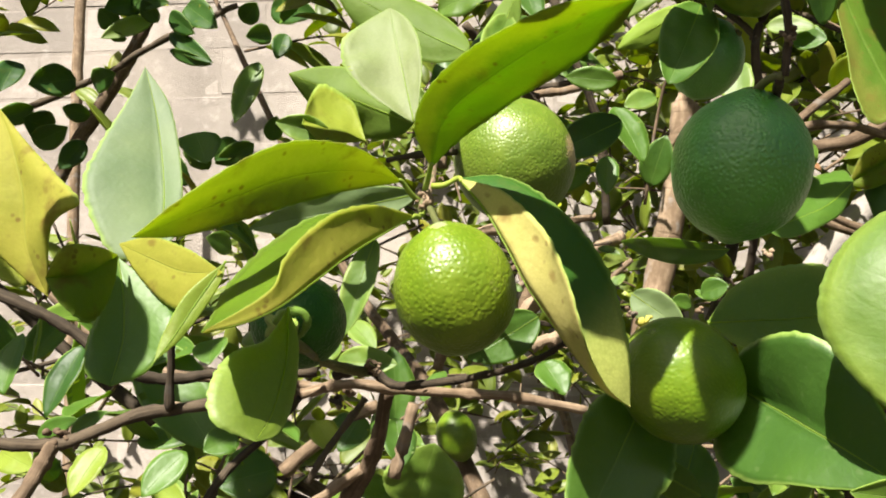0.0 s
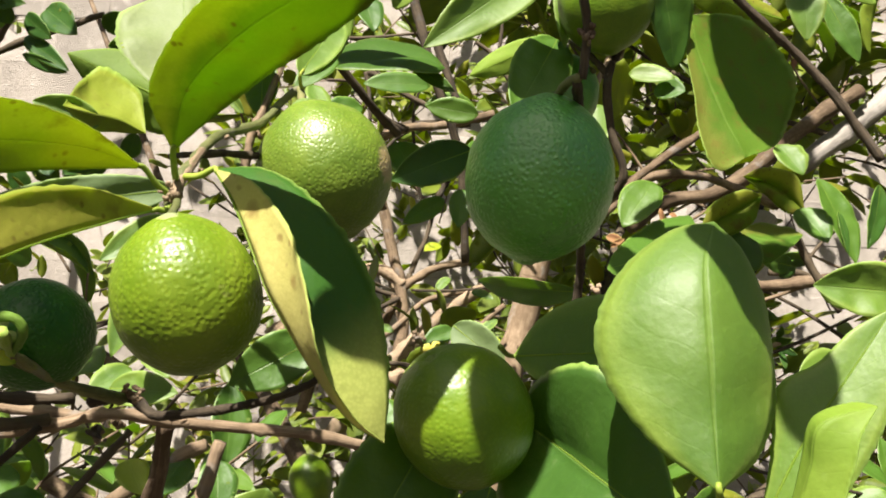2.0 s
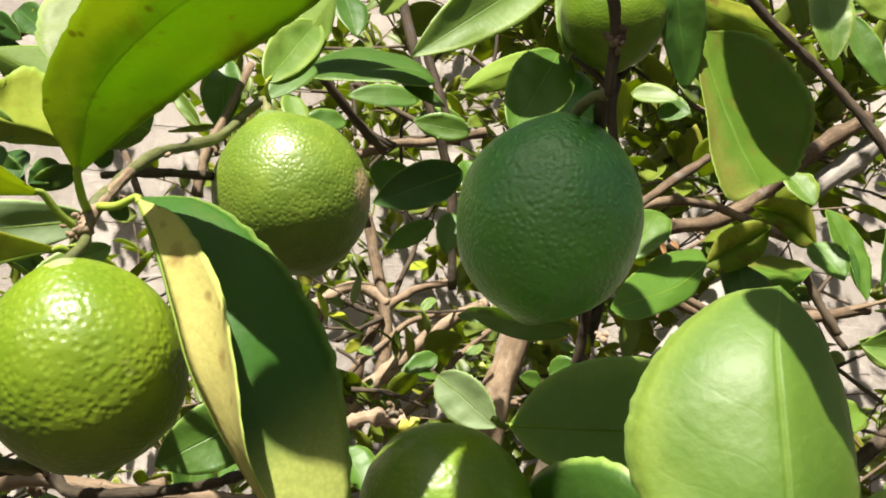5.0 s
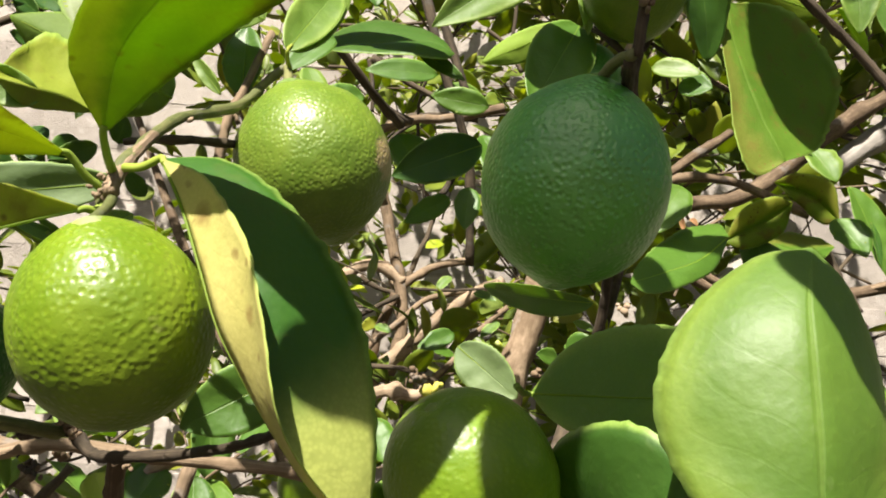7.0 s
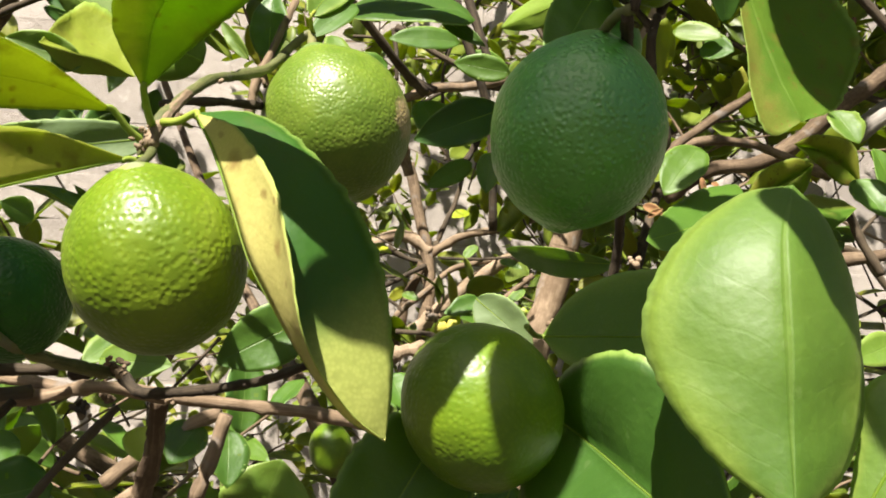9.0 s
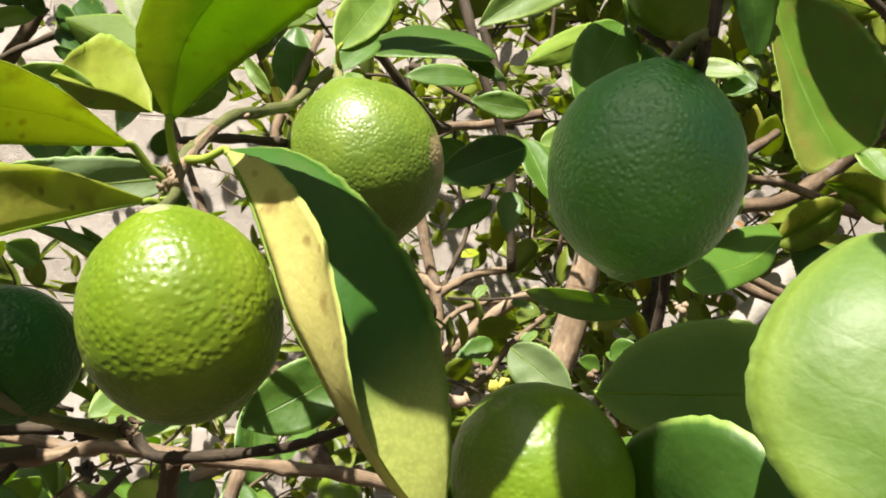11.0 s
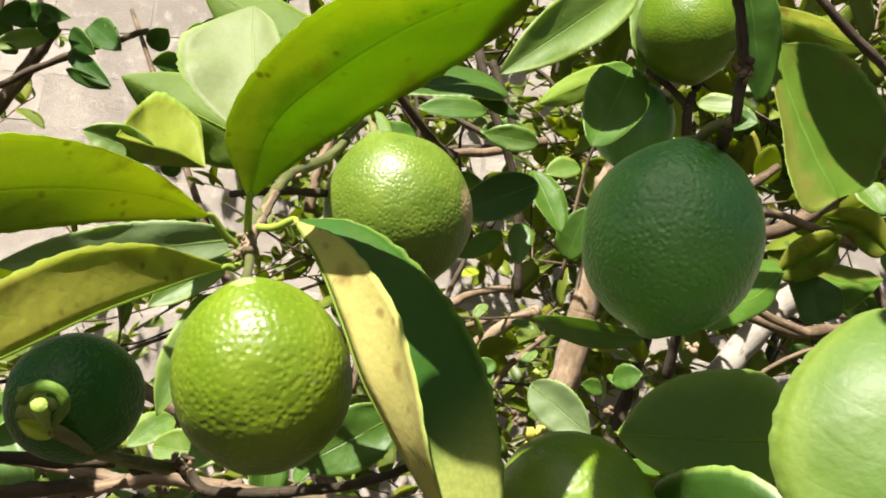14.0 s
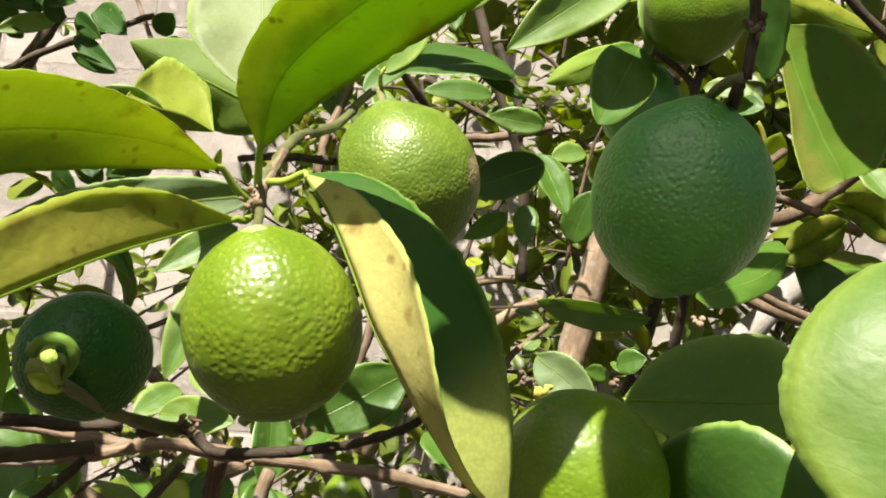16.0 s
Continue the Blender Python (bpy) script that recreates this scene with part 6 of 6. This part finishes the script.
leaf('green', (-0.4604, 0.5067, 1.6984), (-0.5203, 0.5641, 1.7220), (-0.230, -0.566, 0.791), 0.0550, 6.0, blunt=0.66)
leaf('green', (-0.2831, 0.3002, 1.7119), (-0.2344, 0.3513, 1.7626), (-0.230, -0.566, 0.791), 0.0444, 6.0, blunt=0.66)
leaf('green', (-0.7122, 0.5040, 1.7428), (-0.6477, 0.5455, 1.7912), (-0.230, -0.566, 0.791), 0.0475, 6.0, blunt=0.66)
# the same for the right: unseen, added to shade what lies behind
leaf('green', (0.4294, 0.6399, 2.1715), (0.4608, 0.7062, 2.2281), (-0.230, -0.566, 0.791), 0.0492, 6.0, blunt=0.66)
leaf('green', (0.3920, 0.5914, 2.2965), (0.3378, 0.6618, 2.3312), (-0.230, -0.566, 0.791), 0.0547, 6.0, blunt=0.66)
leaf('green', (0.5070, 0.7039, 2.1467), (0.4487, 0.7647, 2.1731), (-0.230, -0.566, 0.791), 0.0475, 6.0, blunt=0.66)
leaf('green', (0.3325, 0.4701, 2.1578), (0.2984, 0.5460, 2.2022), (-0.230, -0.566, 0.791), 0.0546, 6.0, blunt=0.66)
leaf('green', (0.0972, 0.4917, 2.0727), (0.1709, 0.4978, 2.0985), (-0.230, -0.566, 0.791), 0.0498, 6.0, blunt=0.66)
leaf('green', (0.4754, 0.5113, 2.2935), (0.4201, 0.5706, 2.3198), (-0.230, -0.566, 0.791), 0.0467, 6.0, blunt=0.66)
leaf('green', (0.3929, 0.4870, 2.1714), (0.4807, 0.4849, 2.1955), (-0.230, -0.566, 0.791), 0.0505, 6.0, blunt=0.66)
leaf('green', (0.1632, 0.5435, 2.3253), (0.1025, 0.5906, 2.3414), (-0.230, -0.566, 0.791), 0.0544, 6.0, blunt=0.66)
leaf('green', (0.3404, 0.3851, 2.2137), (0.4059, 0.4214, 2.2587), (-0.230, -0.566, 0.791), 0.0512, 6.0, blunt=0.66)
leaf('dead', (0.2519, 0.8500, 1.3867), (0.2700, 0.8400, 1.3768), (-0.351, -0.899, 0.264), 0.0129, 35.0, fine=False)
leaf('dead', (0.2553, 0.8450, 1.3743), (0.2689, 0.8400, 1.3832), (-0.356, -0.934, 0.020), 0.0086, 40.0, fine=False)
leaf('dead', (0.3089, 0.8500, 1.4190), (0.3112, 0.8400, 1.3966), (-0.509, -0.805, 0.306), 0.0076, 40.0, fine=False)
leaf('dead', (0.3193, 0.8500, 1.4141), (0.3236, 0.8400, 1.4050), (-0.332, -0.708, 0.624), 0.0076, 40.0, fine=False)
leaf('dead', (0.4874, 0.9000, 1.6168), (0.4719, 0.8900, 1.5892), (-0.160, -0.896, 0.413), 0.0096, 40.0, fine=False)
# one more unseen leaf, added for its shadow
leaf('green', (-0.0130, 0.1753, 1.3965), (-0.0043, 0.1711, 1.3812), (-0.230, -0.566, 0.791), 0.0230, 6.0, blunt=0.42)


# ---- the rest of the crown, further back ----
def shoot(rng, origin, way, count, size, spread):
    """Leaves along a short twig: (base, tip, normal, width) for each, and the twig's line."""
    way = Vector(way).normalized()
    end = Vector(origin) + way * size * (0.5 + 0.28 * count)
    line = spline([Vector(origin), Vector(origin).lerp(end, 0.5) + Vector((rng.uniform(-1, 1), rng.uniform(-1, 1), rng.uniform(0, 1))) * size * 0.3, end], 4)
    leaves = []
    for k in range(count):
        f = (k + 0.7) / count
        p = line[min(len(line) - 1, int(f * (len(line) - 1) + 0.5))]
        out = Vector((rng.gauss(0, 1), rng.gauss(0, 1), rng.gauss(0.1, 0.7)))
        out = (out - way * out.dot(way) * 0.5).normalized()
        d = (out * spread + way * 0.5 + Vector((0, 0, -0.15))).normalized()
        ln = size * rng.uniform(0.7, 1.25)
        nrm = Vector((rng.gauss(0, 0.5), rng.gauss(-0.35, 0.5), 1.0))
        leaves.append((p, p + d * ln, nrm, ln * rng.uniform(0.42, 0.58)))
    return line, leaves


def crown():
    """Shoots between the near twigs and the wall, thinner where the wall shows, and the crown above."""
    rng = random.Random(11)
    singles = 0
    verts, faces, uvs, slots = [], [], [], []
    tv, tf = [], []
    todo = []
    for _ in range(1050):
        y = 0.95 + 1.95 * rng.random() ** 0.7
        x = rng.uniform(-0.66, 0.70) * (y + 0.15)
        z = 1.25 + rng.uniform(-0.30, 0.60) * y
        u, w = x / y, (z - 1.25) / y
        keep = 0.85
        if u < -0.2 and w > 0.10:
            keep = 0.03
        elif -0.22 < u < 0.06 and w < 0.22:
            keep = 0.42
        elif -0.02 < u < 0.3 and -0.2 < w < 0.12:
            keep = 0.36 if y > 1.45 else 0.0
        elif u > 0.28 and w < 0.1:
            keep = 0.75
        elif u < -0.1 and w <= 0.1:
            keep = 0.45
        if rng.random() < keep:
            todo.append(Vector((x, y, z)))
    for _ in range(140):
        y = rng.uniform(0.72, 1.35)
        u, w = rng.uniform(-0.62, 0.72), rng.uniform(-0.32, 0.58)
        if u > 0.05 and w > 0.1 and y < 1.05:
            continue
        keep = 0.75
        if u < -0.2 and w > 0.08:
            keep = 0.02
        elif -0.25 < u < 0.12 and -0.06 < w < 0.24:
            keep = 0.04
        elif -0.02 < u < 0.3 and -0.2 < w < 0.12:
            keep = 0.0
        elif u > 0.3 and w < 0.12:
            keep = 0.5
        if rng.random() < keep:
            todo.append(Vector((u * y, y, 1.25 + w * y)))
    todo.sort(key=lambda p: p.y)
    for _ in range(130):
        y = rng.uniform(1.1, 2.6)
        z = 1.25 + 0.64 * y + rng.uniform(0.0, 0.3)
        todo.append(Vector((rng.uniform(-0.9, 1.0) * (0.6 + 0.5 * y), y, z)))
    # sunlit sprays to the right of the near limes
    for _ in range(150):
        y = rng.uniform(1.0, 2.3)
        todo.append(Vector((rng.uniform(0.14, 0.64) * y, y, 1.25 + rng.uniform(0.04, 0.52) * y)))
    # the leaves overhead that dapple what lies behind the near twigs
    for _ in range(125):
        y = rng.uniform(0.15, 1.25)
        z = 1.42 + 0.78 * y + rng.uniform(0.0, 0.35)
        p = Vector((rng.uniform(-0.75, 0.65) * (0.7 + 0.5 * y), y, z))
        fall = (p.z - 1.3) / SUN_DIR.z
        if p.y - SUN_DIR.y * fall < 0.80 and abs(p.x - SUN_DIR.x * fall - 0.05) < 0.42:
            continue
        if abs(p.x - SUN_DIR.x * fall - 0.3) < 0.5 and rng.random() < 0.75:
            continue
        todo.append(p)
    # the round of the crown to both sides, above and behind
    near = Vector((0.05, 0.45, 1.30))
    for _ in range(4600):
        q = Vector((rng.uniform(-1, 1), rng.uniform(-1, 1), rng.uniform(-1, 1)))
        if not 0.3 < q.length < 0.85 + 0.2 * noise.noise(q * 2.3):
            continue
        p = Vector((0.15 + 1.95 * q.x, 1.42 + 1.38 * q.y, 1.62 + 1.12 * q.z))
        u, w = p.x / p.y if p.y > 0 else 9.0, (p.z - 1.25) / max(p.y, 0.05)
        if -0.74 < u < 0.80 and -0.46 < w < 0.72:
            continue
        if p.y < 0.55 and abs(p.x) < 0.5:
            continue
        k = (p - near).dot(SUN_DIR)
        if k > 0 and (p - near - SUN_DIR * k).length < 0.55:
            continue
        todo.append(p)
    # small far leaves between the limes
    far = random.Random(5)
    for _ in range(230):
        y = far.uniform(1.75, 2.95)
        u, w = far.uniform(-0.20, 0.36), far.uniform(-0.14, 0.36)
        if not (u < 0.1 and -0.02 < w < 0.10 and far.random() < 0.6):
            todo.append(Vector((u * y, y, 1.25 + w * y)))
    # where the sun reaches the trunk and the fork behind it
    for q, r in ((Vector((0.20, 1.06, 1.36)), 0.18), (Vector((0.165, 1.06, 1.22)), 0.18), (Vector((0.02, 1.9, 1.36)), 0.26), (Vector((0.02, 1.9, 1.20)), 0.22), (Vector((0.05, 1.0, 1.40)), 0.16)):
        todo = [p for p in todo if not (0.0 < (p - q).dot(SUN_DIR) < 1.5 and (p - q - SUN_DIR * (p - q).dot(SUN_DIR)).length < r)]
    # the gap that shows the small striped lime
    for eye, q in ((Vector((0.0, 0.0, 1.25)), Vector((-0.0819, 1.29, 1.0691))),):
        way = (q - eye).normalized()
        todo = [p for p in todo if not (p.y < 1.4 and (p - eye - way * (p - eye).dot(way)).length < 0.13)]
    # and the one low at the side, where the wall shows
    eye = Vector((0.0692, 0.0957, 1.2705))
    way = (Vector((1.0730, 2.0000, 1.4603)) - eye).normalized()
    todo = [p for p in todo if (p - eye - way * (p - eye).dot(way)).length > 0.10 + 0.065 * (p - eye).dot(way)]
    count = 0
    for p in todo:
        line, leaves = shoot(rng, p, (rng.gauss(0, 0.7), rng.gauss(0, 0.5), rng.uniform(0.0, 1.0)), rng.randint(4, 8), rng.uniform(0.056, 0.094), 1.0)
        count += 1
        for b, t, n, w in leaves:
            if singles < 130:
                leaf("fresh" if rng.random() < 0.35 else "green", b, t, n, w, rng.uniform(4, 26), rng.uniform(-0.05, 0.07), rng.uniform(-0.1, 0.15), rng.uniform(-20, 20), fine=False, teeth=0.0)
                singles += 1
            else:
                v, f, uv, sl, _, _ = blade(b, t, n, w, rng.uniform(4, 26), rng.uniform(-0.05, 0.07), 0.05, 0.0, 0.45, 0.0, 8 if count < 800 else 5, 2 if count < 800 else 1, seed=b.x * 40)
                o = len(verts)
                verts.extend(q + b for q in v)
                faces.extend(tuple(i + o for i in q) for q in f)
                uvs.extend(uv)
                slots.extend(sl)
        a, b2 = tube(line, 0.0022, 0.0012, 6)
        o = len(tv)
        tv.extend(a)
        tf.extend(tuple(i + o for i in q) for q in b2)
    ob = mesh_object("foliage", verts, faces, list(KINDS["mass"]), TREE, uvs, slots, at=Vector((0, 0, 0)))
    ob["kind"] = "stuff"
    ob = mesh_object("brushwood", tv, tf, [BARKS["brown"]], TREE, at=Vector((0, 0, 0)))
    ob["kind"] = "stuff"
    # limbs that carry the crown
    rng = random.Random(3)
    fork = Vector((0.135, 1.06, 0.90))
    for k in range(16):
        g = 2 * math.pi * (k + rng.uniform(-0.3, 0.3)) / 16
        reach = 1.0 if math.sin(g) > -0.4 else 0.62
        tip = Vector((0.15 + 1.45 * reach * math.cos(g), 1.42 + 1.0 * reach * math.sin(g), rng.uniform(1.5, 2.4) if reach == 1.0 else rng.uniform(0.65, 0.8)))
        mid = fork.lerp(tip, 0.5) + Vector((rng.uniform(-0.1, 0.1), rng.uniform(-0.1, 0.1), -0.16))
        if k in (1, 5, 7):
            continue
        branch("limb", rng.choice(("dark", "brown")), [fork + Vector((0, 0, rng.uniform(-0.3, 0.02))), fork.lerp(mid, 0.5) + Vector((0, 0, -0.05)), mid, tip], 0.017, 0.006, TREE, steps=6, sides=8)
    # bare twigs that cross one another
    rng = random.Random(8)
    for _ in range(125):
        y = rng.uniform(0.85, 2.3)
        p = Vector((rng.uniform(-0.5, 0.62) * y, y, 1.25 + rng.uniform(-0.26, 0.45) * y))
        d = Vector((rng.gauss(0, 1), rng.gauss(0, 0.35), rng.gauss(0.35, 0.6))).normalized() * rng.uniform(0.3, 0.65)
        u, w = p.x / y, (p.z - 1.25) / y
        if u < -0.12 and w > 0.12 or -0.1 < u < 0.26 and w < 0.14:
            continue
        bend = Vector((rng.uniform(-1, 1), rng.uniform(-1, 1), rng.uniform(-1, 1))) * 0.06
        r = rng.uniform(0.0016, 0.0038)
        branch("twig", rng.choice(("dark", "dark", "dark", "brown")), [p - d / 2, p - d / 6 + bend, p + d / 6 + bend * 0.6, p + d / 2], r, r * 0.55, TREE, steps=5, sides=7)


crown()
wall()
